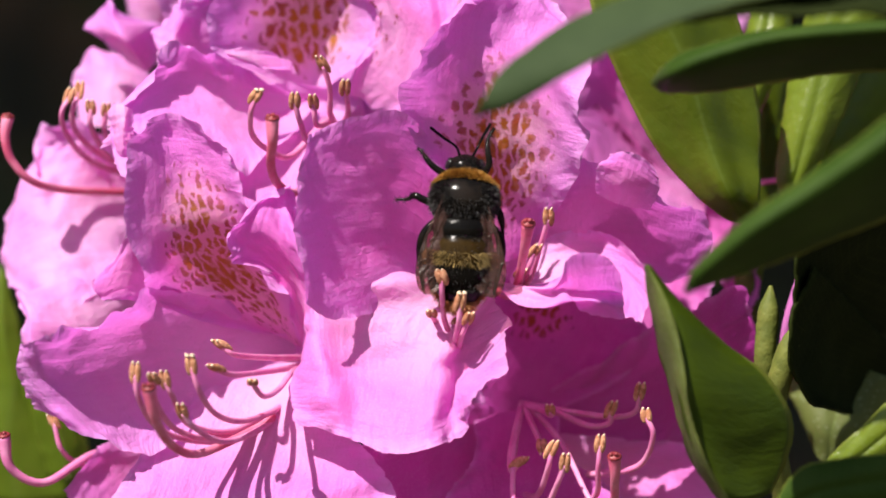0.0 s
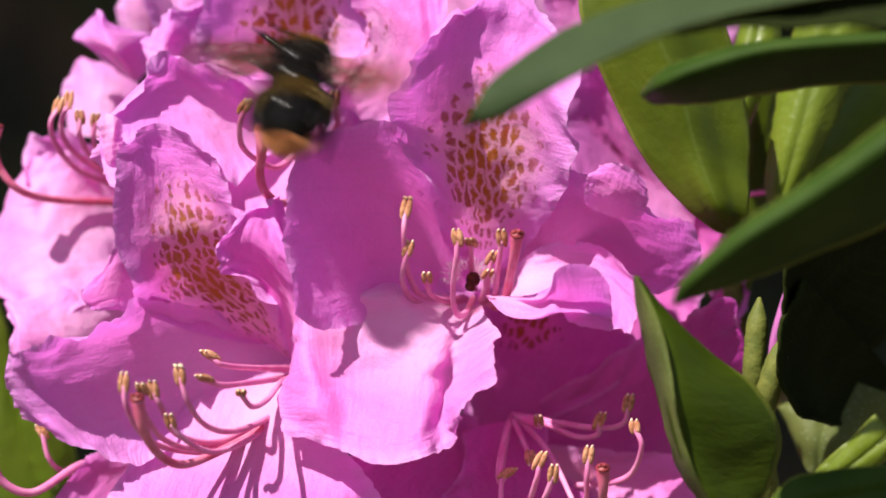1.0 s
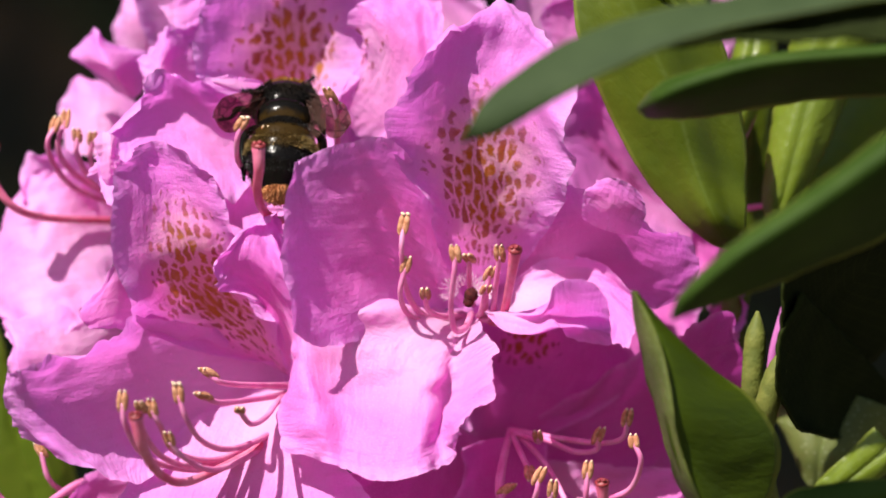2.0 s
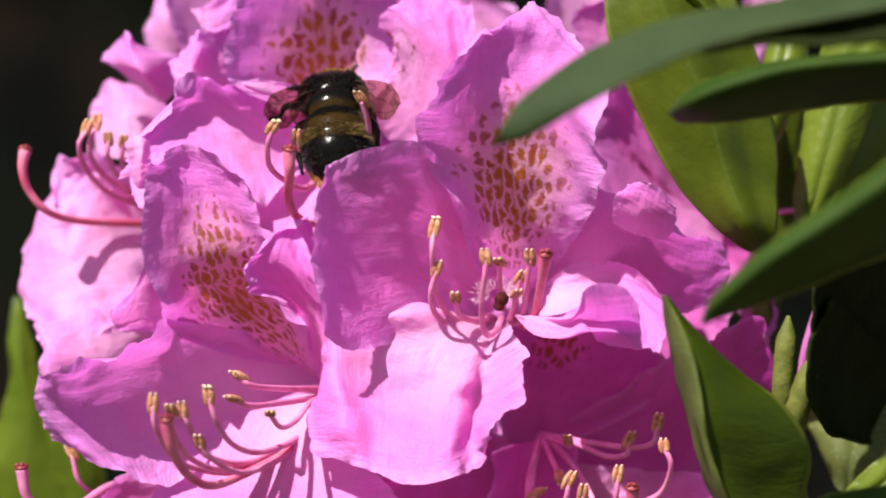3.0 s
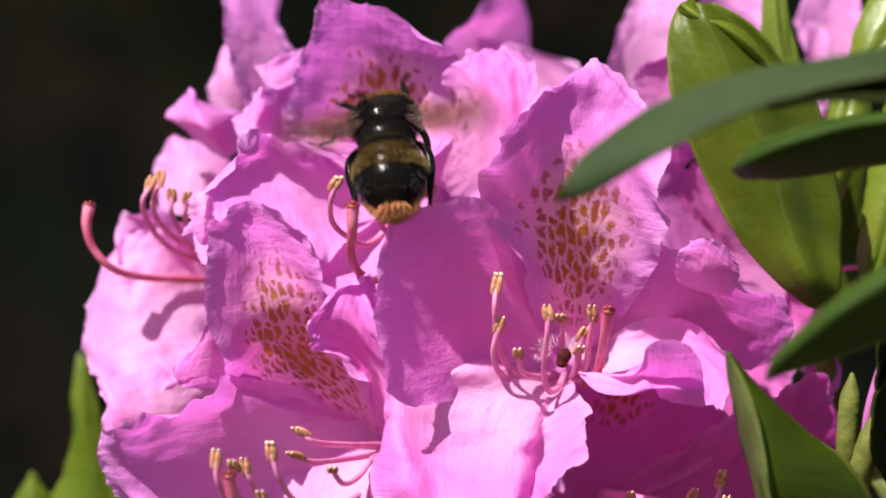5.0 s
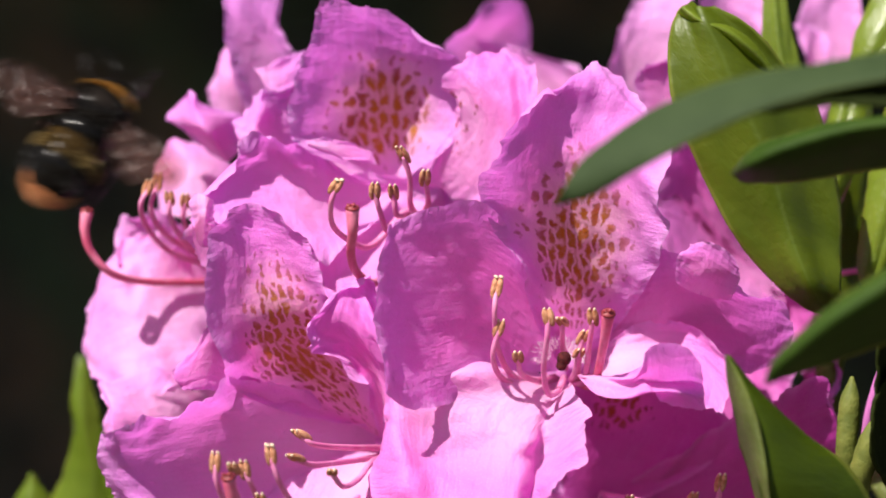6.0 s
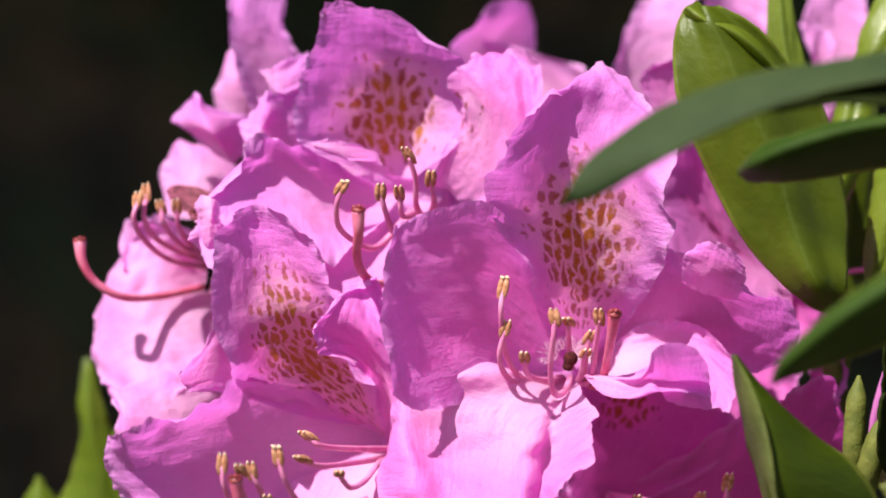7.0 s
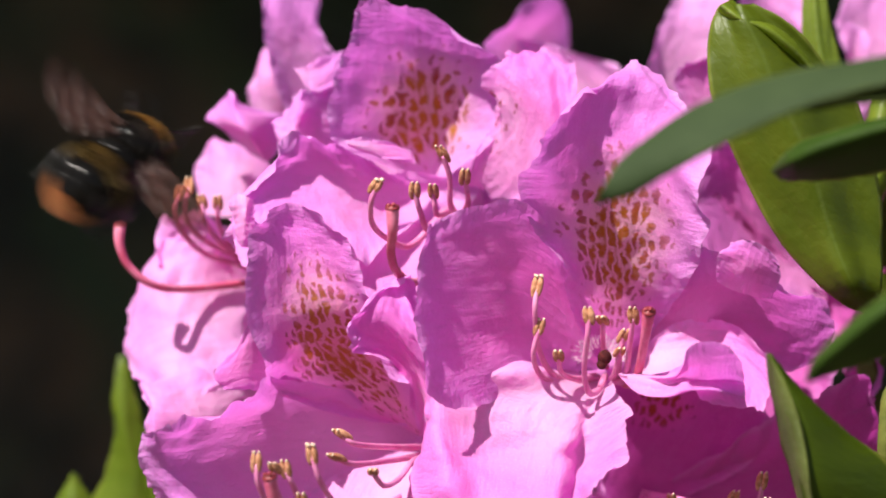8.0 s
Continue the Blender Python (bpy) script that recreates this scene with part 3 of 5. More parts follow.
sheet("petal", [
    (-16.1, -19.8, -16, -14.7, -21.6, -18, -13, -21.6, -17),
    (-24.9, -18.6, -10, -20.5, -15.6, -13, -14.7, -13.5, -11),
    (-32.4, -15, -2, -26.3, -10.1, -7, -17.9, -6.8, -5),
    (-36.5, -8.2, 7, -28.9, -4.3, 0, -19.8, -2.7, 1),
    (-37.1, 0.1, 8, -30.2, 2.5, 1, -21.5, 2.1, 3),
    (-36.6, 7.1, 7, -30.6, 7.6, 1, -23.5, 6.6, 4),
    (-34.6, 10.7, 5, -31.7, 12.1, 2, -27.8, 11, 4)], petal_mat["A"], ob, ruffle=0.5, seed=9)
sheet("petal", [
    (-31, -16.1, -5, -31, -12.8, -5, -31.8, -9.6, -4),
    (-37, -14.4, 0, -36.8, -10.6, 2, -36.3, -4.7, 4),
    (-40.9, -14.1, 0, -41.2, -12.3, 1, -39.2, -8.3, 2),
    (-42.2, -13.7, -1, -42.9, -12.2, 0, -41.5, -10.5, 0)], petal_mat["plain"], ob, ruffle=0.2, seed=10)
sheet("petal", [
    (-15, -18.5, -19, -14.2, -22, -20, -13.7, -25, -19),
    (-24.1, -14.7, -11, -25.2, -22.5, -11, -26, -29.5, -9),
    (-33.6, -13, 3, -35.1, -22.9, -5, -31.8, -35.2, 0),
    (-41.5, -17.4, 10, -43.8, -24, 4, -38.8, -34.7, 5),
    (-47.8, -18.9, 13, -49, -24.3, 9, -44.5, -32.2, 7),
    (-51.4, -20.2, 11, -52.3, -24.2, 7, -50.1, -29, 4)], petal_mat["lilac"], ob, ruffle=0.6, seed=11)
sheet("petal", [
    (-15.3, -23, -16, -13.7, -23.6, -17, -12.6, -24, -16),
    (-26.4, -27.5, -9, -18.2, -28.7, -7, -10, -28.9, -3),
    (-34.5, -34, -3, -20.7, -35.8, -1, -3.9, -35.7, 0),
    (-38, -39.5, 2, -22.8, -41.7, 4, 0.1, -41, 3),
    (-42.4, -45.5, 5, -24.2, -47.7, 7, 0.1, -46.3, 5)], petal_mat["floor"], ob, ruffle=0.5, seed=12, crinkle=0.14)
sheet("petal", [
    (-14.3, -20.7, -17, -12.8, -23.3, -18, -11.8, -27.4, -17),
    (-16, -12.8, -4, -13.4, -15.2, -4, -10.9, -20.7, -1),
    (-19.9, -9.8, 5, -16.4, -8.7, 2, -11, -14.6, 2),
    (-22, -8.2, 8, -18.8, -4.6, 5, -12, -9.4, 5),
    (-21.7, -6.2, 8, -18.3, 0.1, 4, -13.6, -3.9, 4),
    (-19.6, -1.1, 6, -16.6, 1.8, 3, -14.1, -0.7, 2)], petal_mat["cup"], ob, ruffle=1.3, seed=13, crinkle=0.32)
stamen(ob, [(-34.6, -23.4, 22), (-34.3, -26.5, 21), (-32.3, -30.9, 16), (-28.1, -33.4, 8), (-22.3, -33.6, 0), (-14.8, -29.7, -14)], 130)
stamen(ob, [(-32.1, -24.2, 22), (-32.1, -27.3, 19), (-29.6, -31.5, 14), (-24, -33.3, 4), (-14.4, -29.2, -14)], 131)
stamen(ob, [(-30.8, -24.5, 20), (-29.9, -26.5, 19), (-28.1, -30.8, 13), (-22.5, -32.5, 2), (-14.2, -28.4, -14)], 132)
stamen(ob, [(-27.3, -22.5, 20), (-26.3, -25.8, 19), (-24.5, -29.2, 14), (-21.4, -30.9, 6), (-17.1, -30.1, -4), (-13, -27.5, -16)], 133)
stamen(ob, [(-28.5, -28.7, 20), (-26.8, -31, 18), (-23.5, -33.4, 10), (-19.1, -32.5, 0), (-14, -29.2, -14)], 134)
stamen(ob, [(-23.9, -20.4, 8), (-22.1, -21.6, 7), (-18, -22.5, -2), (-13, -23.3, -16)], 135)
stamen(ob, [(-24.3, -23.2, 14), (-22, -24.1, 11), (-17.7, -24.3, 0), (-13, -24.4, -16)], 136)
stamen(ob, [(-19.3, -25, 16), (-18, -27, 12), (-16.3, -26.6, 4), (-14.7, -24.7, -4), (-13, -24.7, -16)], 137)
style(ob, [(-32.5, -25, 26), (-31.8, -29, 24), (-30.2, -32.7, 20), (-27.4, -34.8, 14), (-23.3, -33.9, 6), (-17.6, -31.4, -4), (-13, -28.1, -16)])

ob = flower("t", "pink-mauve rhododendron flower at the truss top with ochre-spotted upper petal", (-8.9, 15.4, -30))
sheet("petal", [
    (-16.3, 16.9, -26, -14.7, 16.5, -29, -12.9, 16.5, -30, -11.2, 16.7, -29, -9.6, 17.4, -27),
    (-22.7, 19.4, -17, -17.6, 19.5, -26, -12.9, 19.9, -30, -8.7, 20.6, -27, -4, 21.4, -22),
    (-27, 21.4, -14, -20.5, 23.3, -25, -13.9, 24.1, -29, -7.8, 24.8, -26, -1.2, 25.3, -21),
    (-26.9, 26.5, -14, -20.9, 28.1, -23, -14.2, 29.2, -27, -7.6, 29.8, -24, -1.6, 30.3, -20),
    (-26, 31.6, -14, -20.8, 33, -21, -14.6, 34.1, -25, -7.7, 34.3, -22, -2.2, 33.5, -18),
    (-24.1, 37.4, -14, -20.2, 38.2, -18, -14.9, 38.3, -21, -8.9, 37, -19, -3.5, 34.8, -16),
    (-23.1, 42.3, -13, -20.4, 42.4, -14, -16.3, 41.4, -15, -12.1, 39.7, -15, -7.2, 36.6, -15)], petal_mat["T"], ob, ruffle=0.45, seed=14, nu=60, crinkle=0.12)
sheet("petal", [
    (-9.9, 16.7, -28, -10.2, 15.1, -29, -9.7, 12.9, -28),
    (-19.1, 18, -23, -19, 12.8, -24, -16.1, 8.4, -17),
    (-24.2, 20, -16, -25.1, 14.2, -17, -22, 4.5, -6),
    (-28.9, 22.3, -12, -31.6, 15.8, -14, -28.4, 6.5, -4),
    (-33.7, 20.4, -10, -36.3, 13.8, -10, -34.7, 4.5, -3),
    (-39.3, 14.4, -7, -40.8, 10.5, -7, -39.2, 3.9, -3)], petal_mat["lilac"], ob, ruffle=1.1, seed=15, crinkle=0.2)
sheet("petal", [
    (-15.7, 14.4, -28, -11.5, 13.8, -29, -7.2, 13.3, -28),
    (-23.7, 8.8, -18, -17.1, 6.8, -20, -7.7, 7.6, -20),
    (-23.9, 1.7, -8, -18.3, 0.1, -10, -9.8, 1.7, -13),
    (-21.3, -6, -5, -16.9, -6.8, -6, -11.3, -5.2, -9),
    (-18.1, -12.8, -5, -14.1, -13.7, -6, -10.1, -13, -9)], petal_mat["lilac"], ob, ruffle=0.5, seed=16)
sheet("petal", [
    (-8, 15.5, -28, -5.5, 15.3, -28, -3.6, 13.6, -28),
    (-3.3, 26.1, -20, 0.5, 20.9, -17, 3.1, 12.9, -14),
    (-3.5, 31.3, -17, 2.3, 27.2, -12, 7.2, 20.9, -10),
    (-1.3, 34.8, -16, 3.8, 32.9, -13, 8.9, 28.4, -11),
    (0.9, 35.5, -17, 4.5, 34.5, -15, 8.7, 33.2, -13)], petal_mat["F"], ob, ruffle=1.1, seed=17)
# Lit lower margin of the spotted petal, its brightness put into the pale colour.
sheet("petal", [
    (-24.6, 21.4, -8, -24.3, 20.9, -7, -24, 20.5, -8),
    (-21.6, 21.9, -13, -21.1, 20.4, -11, -20.3, 19.2, -12),
    (-18.2, 21.7, -19, -17.9, 20.2, -17, -17.2, 18.8, -16),
    (-15.4, 20.3, -23, -15.1, 19.5, -22, -14.7, 18.6, -21)], petal_mat["pale"], ob, ruffle=0.2, seed=19, crinkle=0.1)
sheet("petal", [
    (-32.6, 25.3, -33, -32.3, 17.1, -34, -32, 10.2, -36),
    (-22.4, 23.7, -36, -21.5, 16.3, -36, -21.5, 9.3, -36),
    (-10.2, 23.3, -37, -10.2, 16.3, -36, -10.2, 10.2, -36),
    (2, 24.9, -35, 2, 18, -36, 2, 11.9, -36)], petal_mat["lilac"], ob, ruffle=0.2, seed=48)
sheet("petal", [
    (-40.4, 13.7, -6, -39, 13.4, -4, -37.5, 12.6, -5),
    (-41.7, 10.7, -8, -39.4, 10.4, -4, -37.2, 9.9, -5),
    (-41.7, 7.8, -9, -39.4, 7.5, -5, -37.4, 7.4, -6),
    (-40.4, 5.2, -10, -39.1, 5, -7, -38.1, 5.1, -8)], petal_mat["pale"], ob, ruffle=0.9, seed=45, crinkle=0.3)
stamen(ob, [(-19.3, 13.9, 10), (-20, 11.6, 9), (-19.9, 8.8, 4), (-17.9, 6.9, -4), (-15.1, 6.3, -12), (-10.5, 11.9, -24)], 190)
stamen(ob, [(-14.1, 13.5, 4), (-13.4, 10.8, 2), (-12.3, 8.2, -6), (-10.1, 11.9, -24)], 191)
stamen(ob, [(-11.6, 13.5, 0), (-11.2, 10.6, -4), (-9.8, 11.9, -24)], 192)
stamen(ob, [(-7.2, 15.6, -2), (-6.8, 12.6, -6), (-7.8, 10.9, -16)], 193)
stamen(ob, [(-10.3, 18.9, -2), (-9.4, 15.8, -4), (-9.4, 12.3, -8), (-8.7, 10.9, -18)], 194)
style(ob, [(-16.7, 10.8, 16), (-16.7, 7.8, 15), (-17.1, 4.7, 11), (-16.4, 2.1, 4), (-14, 1, -4), (-11.1, 5, -14), (-9.6, 11.9, -24)])

ob = flower("l", "sunlit pale pink rhododendron flower in side view at the truss edge", (-41.1, 0.8, -48))
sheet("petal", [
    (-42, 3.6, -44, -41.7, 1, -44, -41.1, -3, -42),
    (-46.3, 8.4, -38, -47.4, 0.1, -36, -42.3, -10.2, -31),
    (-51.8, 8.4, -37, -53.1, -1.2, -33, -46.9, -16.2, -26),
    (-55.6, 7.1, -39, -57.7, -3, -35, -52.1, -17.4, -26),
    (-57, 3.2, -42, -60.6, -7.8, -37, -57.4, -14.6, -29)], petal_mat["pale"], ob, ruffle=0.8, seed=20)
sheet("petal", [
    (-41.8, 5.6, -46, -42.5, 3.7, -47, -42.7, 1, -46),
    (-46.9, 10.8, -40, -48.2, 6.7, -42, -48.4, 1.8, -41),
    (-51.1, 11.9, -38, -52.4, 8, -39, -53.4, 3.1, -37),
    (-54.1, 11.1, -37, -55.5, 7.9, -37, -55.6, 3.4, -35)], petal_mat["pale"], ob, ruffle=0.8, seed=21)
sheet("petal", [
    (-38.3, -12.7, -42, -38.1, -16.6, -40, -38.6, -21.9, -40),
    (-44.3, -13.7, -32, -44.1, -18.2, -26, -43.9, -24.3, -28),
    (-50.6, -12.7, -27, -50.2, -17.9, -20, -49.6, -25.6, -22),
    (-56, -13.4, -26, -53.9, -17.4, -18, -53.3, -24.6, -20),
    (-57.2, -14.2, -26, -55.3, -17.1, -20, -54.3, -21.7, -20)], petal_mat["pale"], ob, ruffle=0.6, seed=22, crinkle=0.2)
stamen(ob, [(-48.1, 14.9, -18), (-49.2, 12.4, -18), (-48.7, 9.2, -22), (-46.5, 5.9, -30), (-41.8, 3.6, -42)], 220)
stamen(ob, [(-46.8, 15.8, -20), (-47.9, 12, -20), (-46.6, 8.4, -26), (-42.2, 4.7, -42)], 221)
stamen(ob, [(-45.1, 13.3, -20), (-45.2, 10.8, -21), (-44.1, 7.6, -28), (-41.8, 5.2, -42)], 222)
stamen(ob, [(-43, 12.9, -22), (-43.5, 10.2, -24), (-43, 7.4, -32), (-41.8, 5, -43)], 223)
style(ob, [(-57.4, 11.8, -20), (-57.8, 9.1, -20), (-57, 5.8, -21), (-54.2, 2.6, -23), (-49.7, 1.3, -30), (-41.2, 1, -43)])

ob = flower("b", "pink rhododendron flower with twisted petals at the back of the truss", (-31.8, 20.9, -62))
sheet("petal", [
    (-41.1, 20.8, -42, -40.1, 20.4, -42, -38.9, 19.8, -41, -38.1, 20.4, -42, -37.3, 21.3, -43),
    (-44.7, 23.8, -40, -42.4, 22.8, -37, -39.7, 21.7, -33, -38.3, 22.3, -37, -36.7, 23.5, -42),
    (-47.6, 25.6, -38, -44.8, 25.3, -35, -41.1, 24.1, -30, -39, 24.8, -35, -36.5, 25.6, -41),
    (-47.9, 26.5, -38, -45.5, 27.5, -36, -42.3, 26.3, -31, -39.9, 26.8, -35, -36.5, 27.2, -41),
    (-45.7, 28.8, -38, -44.9, 29.1, -37, -43.3, 27.9, -33, -42, 27.5, -35, -39.8, 27.6, -39),
    (-44.3, 30.5, -37, -44.1, 30.6, -37, -43.6, 30.1, -36, -43.3, 29.4, -36, -42.9, 28.7, -37)], petal_mat["lilac"], ob, ruffle=0.3, seed=23, nu=56, crinkle=0.1)
sheet("petal", [
    (-49.8, 12.1, -46, -45.6, 11.2, -44, -41.6, 12.1, -44),
    (-50.5, 17.1, -48, -45.1, 16.1, -44, -40, 16.6, -46),
    (-50.1, 21.1, -48, -44.8, 20.1, -45, -38.8, 18.4, -48),
    (-49.4, 23.2, -48, -45.3, 22.4, -46, -40.2, 20.7, -48),
    (-47.8, 23.7, -48, -46.1, 23.3, -47, -44.2, 22.5, -48)], petal_mat["pale"], ob, ruffle=0.35, seed=24, crinkle=0.1)
sheet("petal", [
    (-42.5, 27, -56, -38.5, 25.9, -54, -34.1, 27, -56),
    (-42.8, 31.8, -54, -38.2, 31.6, -51, -34.1, 32.7, -54),
    (-41.9, 35.9, -54, -38.2, 35.7, -51, -34.4, 36.8, -54),
    (-40.2, 39, -55, -38, 39.5, -54, -35.1, 40.1, -55)], petal_mat["pale"], ob, ruffle=0.4, seed=25)
sheet("petal", [
    (-34.7, 24.6, -46, -30.9, 26.2, -50, -25.6, 28.1, -52),
    (-38.6, 35.4, -42, -34, 36.2, -46, -28.2, 35.5, -49),
    (-39.6, 41.6, -42, -35.5, 41.9, -45, -31.3, 41.3, -48),
    (-39.8, 47.1, -44, -35.4, 48.1, -47, -30.9, 47.7, -50)], petal_mat["lilac"], ob, ruffle=0.5, seed=26)
sheet("petal", [
    (-35.5, 20, -24, -33.6, 20.3, -22, -32.3, 19.9, -22, -29.4, 19.3, -28, -26.3, 19.6, -34),
    (-36, 23, -25, -34.3, 23.3, -23, -32.8, 23.3, -22, -29.8, 23.2, -28, -26.3, 23.9, -34),
    (-35, 25.6, -26, -33.5, 26.3, -24, -32.3, 26.7, -24, -30.3, 27.1, -29, -27.3, 28.3, -35),
    (-33.2, 28.7, -28, -32.6, 29.2, -27, -32.1, 29.8, -27, -30.8, 30.1, -30, -29, 31.8, -35)], petal_mat["lilac"], ob, ruffle=0.6, seed=27, nu=60, crinkle=0.22)
sheet("petal", [
    (-34.1, 33.6, -31, -33, 32.5, -30, -31.9, 30.5, -29),
    (-31.9, 34.5, -33, -30.9, 32.4, -31, -30.2, 29.7, -30),
    (-29.1, 35.4, -36, -28.4, 32.9, -33, -27.9, 30.5, -32),
    (-26.8, 36.4, -38, -26.5, 34.5, -36, -26.2, 32.2, -35)], petal_mat["lilac"], ob, ruffle=0.6, seed=44, crinkle=0.2)

ob = flower("r", "rhododendron flower low on the truss, shade put into its magenta petals, dark red spots", (17.9, -37.3, -46))
sheet("petal", [
    (14.4, -34.1, -34, 17.5, -34.3, -36, 21.3, -33.9, -34),
    (12.6, -25.9, -27, 21.1, -25.8, -30, 33.7, -27.3, -26),
    (13.6, -19.3, -23, 23.4, -20.4, -25, 38, -21, -22),
    (14.7, -13.3, -19, 24.8, -15, -20, 36, -16.6, -19),
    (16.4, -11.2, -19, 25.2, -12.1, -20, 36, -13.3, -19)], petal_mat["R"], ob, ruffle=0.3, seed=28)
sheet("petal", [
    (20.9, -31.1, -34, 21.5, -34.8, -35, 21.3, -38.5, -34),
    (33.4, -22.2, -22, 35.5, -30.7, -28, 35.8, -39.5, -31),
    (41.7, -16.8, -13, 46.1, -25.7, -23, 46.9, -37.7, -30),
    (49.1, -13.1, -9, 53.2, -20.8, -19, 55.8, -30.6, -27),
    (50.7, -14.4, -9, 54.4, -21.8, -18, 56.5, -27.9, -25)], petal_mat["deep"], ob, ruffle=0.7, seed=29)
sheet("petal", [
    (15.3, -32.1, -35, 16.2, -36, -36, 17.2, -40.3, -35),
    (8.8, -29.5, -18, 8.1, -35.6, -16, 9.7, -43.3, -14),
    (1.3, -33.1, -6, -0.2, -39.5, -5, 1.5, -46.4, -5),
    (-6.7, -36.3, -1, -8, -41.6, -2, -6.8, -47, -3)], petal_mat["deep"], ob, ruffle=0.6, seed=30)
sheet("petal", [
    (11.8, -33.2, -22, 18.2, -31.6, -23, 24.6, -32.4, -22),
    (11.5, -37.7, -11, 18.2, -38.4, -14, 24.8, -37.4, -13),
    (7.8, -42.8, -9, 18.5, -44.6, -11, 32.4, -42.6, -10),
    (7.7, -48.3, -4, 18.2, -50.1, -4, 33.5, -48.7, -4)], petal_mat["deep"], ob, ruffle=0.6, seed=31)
sheet("petal", [
    (23.1, -35.9, -34, 24, -39.2, -35, 23.9, -42.6, -34),
    (38.2, -35.8, -20, 36.8, -41.3, -21, 33.4, -46.3, -21),
    (45, -36.3, -13, 43.5, -42.9, -13, 39.4, -49.5, -13),
    (49.9, -39.5, -11, 48.2, -45.2, -11, 44.1, -50.9, -11)], petal_mat["plain"], ob, ruffle=0.7, seed=32)
sheet("petal", [
    (33.1, -23.4, -35, 38.5, -22.6, -37, 44.8, -22.5, -35),
    (34.9, -14.7, -36, 40.9, -13.5, -39, 48.7, -14.7, -35),
    (35.4, -6.9, -37, 42.1, -5.6, -41, 49.3, -9.1, -36),
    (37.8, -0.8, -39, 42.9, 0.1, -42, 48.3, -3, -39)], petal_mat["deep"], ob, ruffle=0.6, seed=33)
stamen(ob, [(21.9, -35.2, 4), (21.5, -37.8, 3), (20.3, -42.3, -4), (18, -43.3, -18)], 330)
stamen(ob, [(23.7, -36.9, 6), (22.7, -40, 4), (21.3, -43.6, -2), (18.9, -43.3, -18)], 331)
stamen(ob, [(28.6, -34.2, 6), (28.4, -37.6, 5), (28.1, -42.2, 0), (22.8, -44.9, -14)], 332)
stamen(ob, [(35.2, -30.4, 4), (36.2, -32.9, 4), (35.3, -36.9, 0), (32.6, -38.8, -4), (26.2, -40.6, -16)], 333)
stamen(ob, [(31, -30.3, -6), (30.8, -32.2, -7), (27.9, -32.7, -10), (23.4, -31, -14), (19.6, -30.5, -18), (19.6, -31.4, -34)], 334)
stamen(ob, [(35, -27.6, -4), (34.5, -30.3, -5), (31.9, -31.3, -8), (27, -31.1, -12), (19.9, -30.3, -18), (19.6, -31.3, -34)], 335)
stamen(ob, [(17.7, -37.7, -4), (16.7, -38.9, -4), (16.6, -36.7, -7), (18.2, -31.8, -15), (19.6, -31.5, -34)], 336)
stamen(ob, [(21.1, -35.5, -5), (20.9, -34.8, -6), (20, -32.8, -10), (19.3, -31, -17), (19.6, -31.5, -34)], 337)
stamen(ob, [(29.7, -46.1, 2), (27.2, -41.7, 0), (24.1, -35.2, -8), (20.1, -30.8, -17), (19.7, -31.4, -34)], 338)
stamen(ob, [(17.4, -46.1, 2), (16.7, -41.7, 0), (17.3, -35.7, -8), (18.6, -31.2, -17), (19.5, -31.5, -34)], 339)
stamen(ob, [(22.4, -30.5, -8), (22.6, -31.2, -9), (21.2, -30.7, -13), (19.5, -30.5, -18), (19.6, -31.4, -34)], 340)
style(ob, [(30.3, -35.5, 10), (30.5, -39, 8), (30.2, -43.2, 2), (24.2, -45.7, -10), (19, -42, -22)])

ob = flower("n", "magenta rhododendron flower with dark veins half behind leaves", (49.1, 0.1, -46))
sheet("petal", [
    (48.6, 2.3, -42, 48.8, 0.1, -43, 47.8, -3.6, -42),
    (40.1, 12.3, -36, 39.4, 6.2, -40, 38.2, 0.1, -37),
    (32.9, 21.8, -32, 31.9, 13.1, -36, 30.8, 3.5, -33),
    (29.1, 22.6, -31, 27.8, 13.9, -33, 28.1, 5.1, -32)], petal_mat["N"], ob, ruffle=0.4, seed=34)
sheet("petal", [
    (29, 20.6, -38, 32.3, 21.8, -39, 36.8, 23.3, -38),
    (25.3, 28.6, -36, 29.5, 29.6, -37, 34.9, 30.4, -36),
    (24.8, 32.9, -35, 27.7, 34.4, -36, 32, 35.2, -35),
    (26.1, 34.7, -35, 28.3, 35.5, -35, 30.6, 35.7, -35)], petal_mat["plain"], ob, ruffle=0.4, seed=35)
sheet("petal", [
    (48.4, 0.1, -44, 49, -2.6, -45, 48.9, -5.2, -44),
    (53.4, -2.5, -34, 53, -8.7, -38, 50.8, -15.5, -34),
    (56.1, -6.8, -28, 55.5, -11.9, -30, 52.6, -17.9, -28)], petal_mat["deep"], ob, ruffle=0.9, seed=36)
stamen(ob, [(56.9, 18.7, -28), (56, 15.4, -30), (54.5, 11.2, -36), (50, 1.9, -42)], 360)
stamen(ob, [(61.1, 3.9, -30), (59.2, 3.2, -32), (55.8, 2.6, -36), (49.1, 0.3, -42)], 361)

ob = flower("u", "pale sunlit pink rhododendron flower behind the leaves", (40.7, 28.8, -78))
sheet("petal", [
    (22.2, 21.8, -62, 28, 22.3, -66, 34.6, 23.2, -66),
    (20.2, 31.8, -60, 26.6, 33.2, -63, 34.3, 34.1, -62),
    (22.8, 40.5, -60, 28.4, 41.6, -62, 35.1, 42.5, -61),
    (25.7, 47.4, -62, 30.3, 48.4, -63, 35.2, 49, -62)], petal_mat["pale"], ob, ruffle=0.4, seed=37)
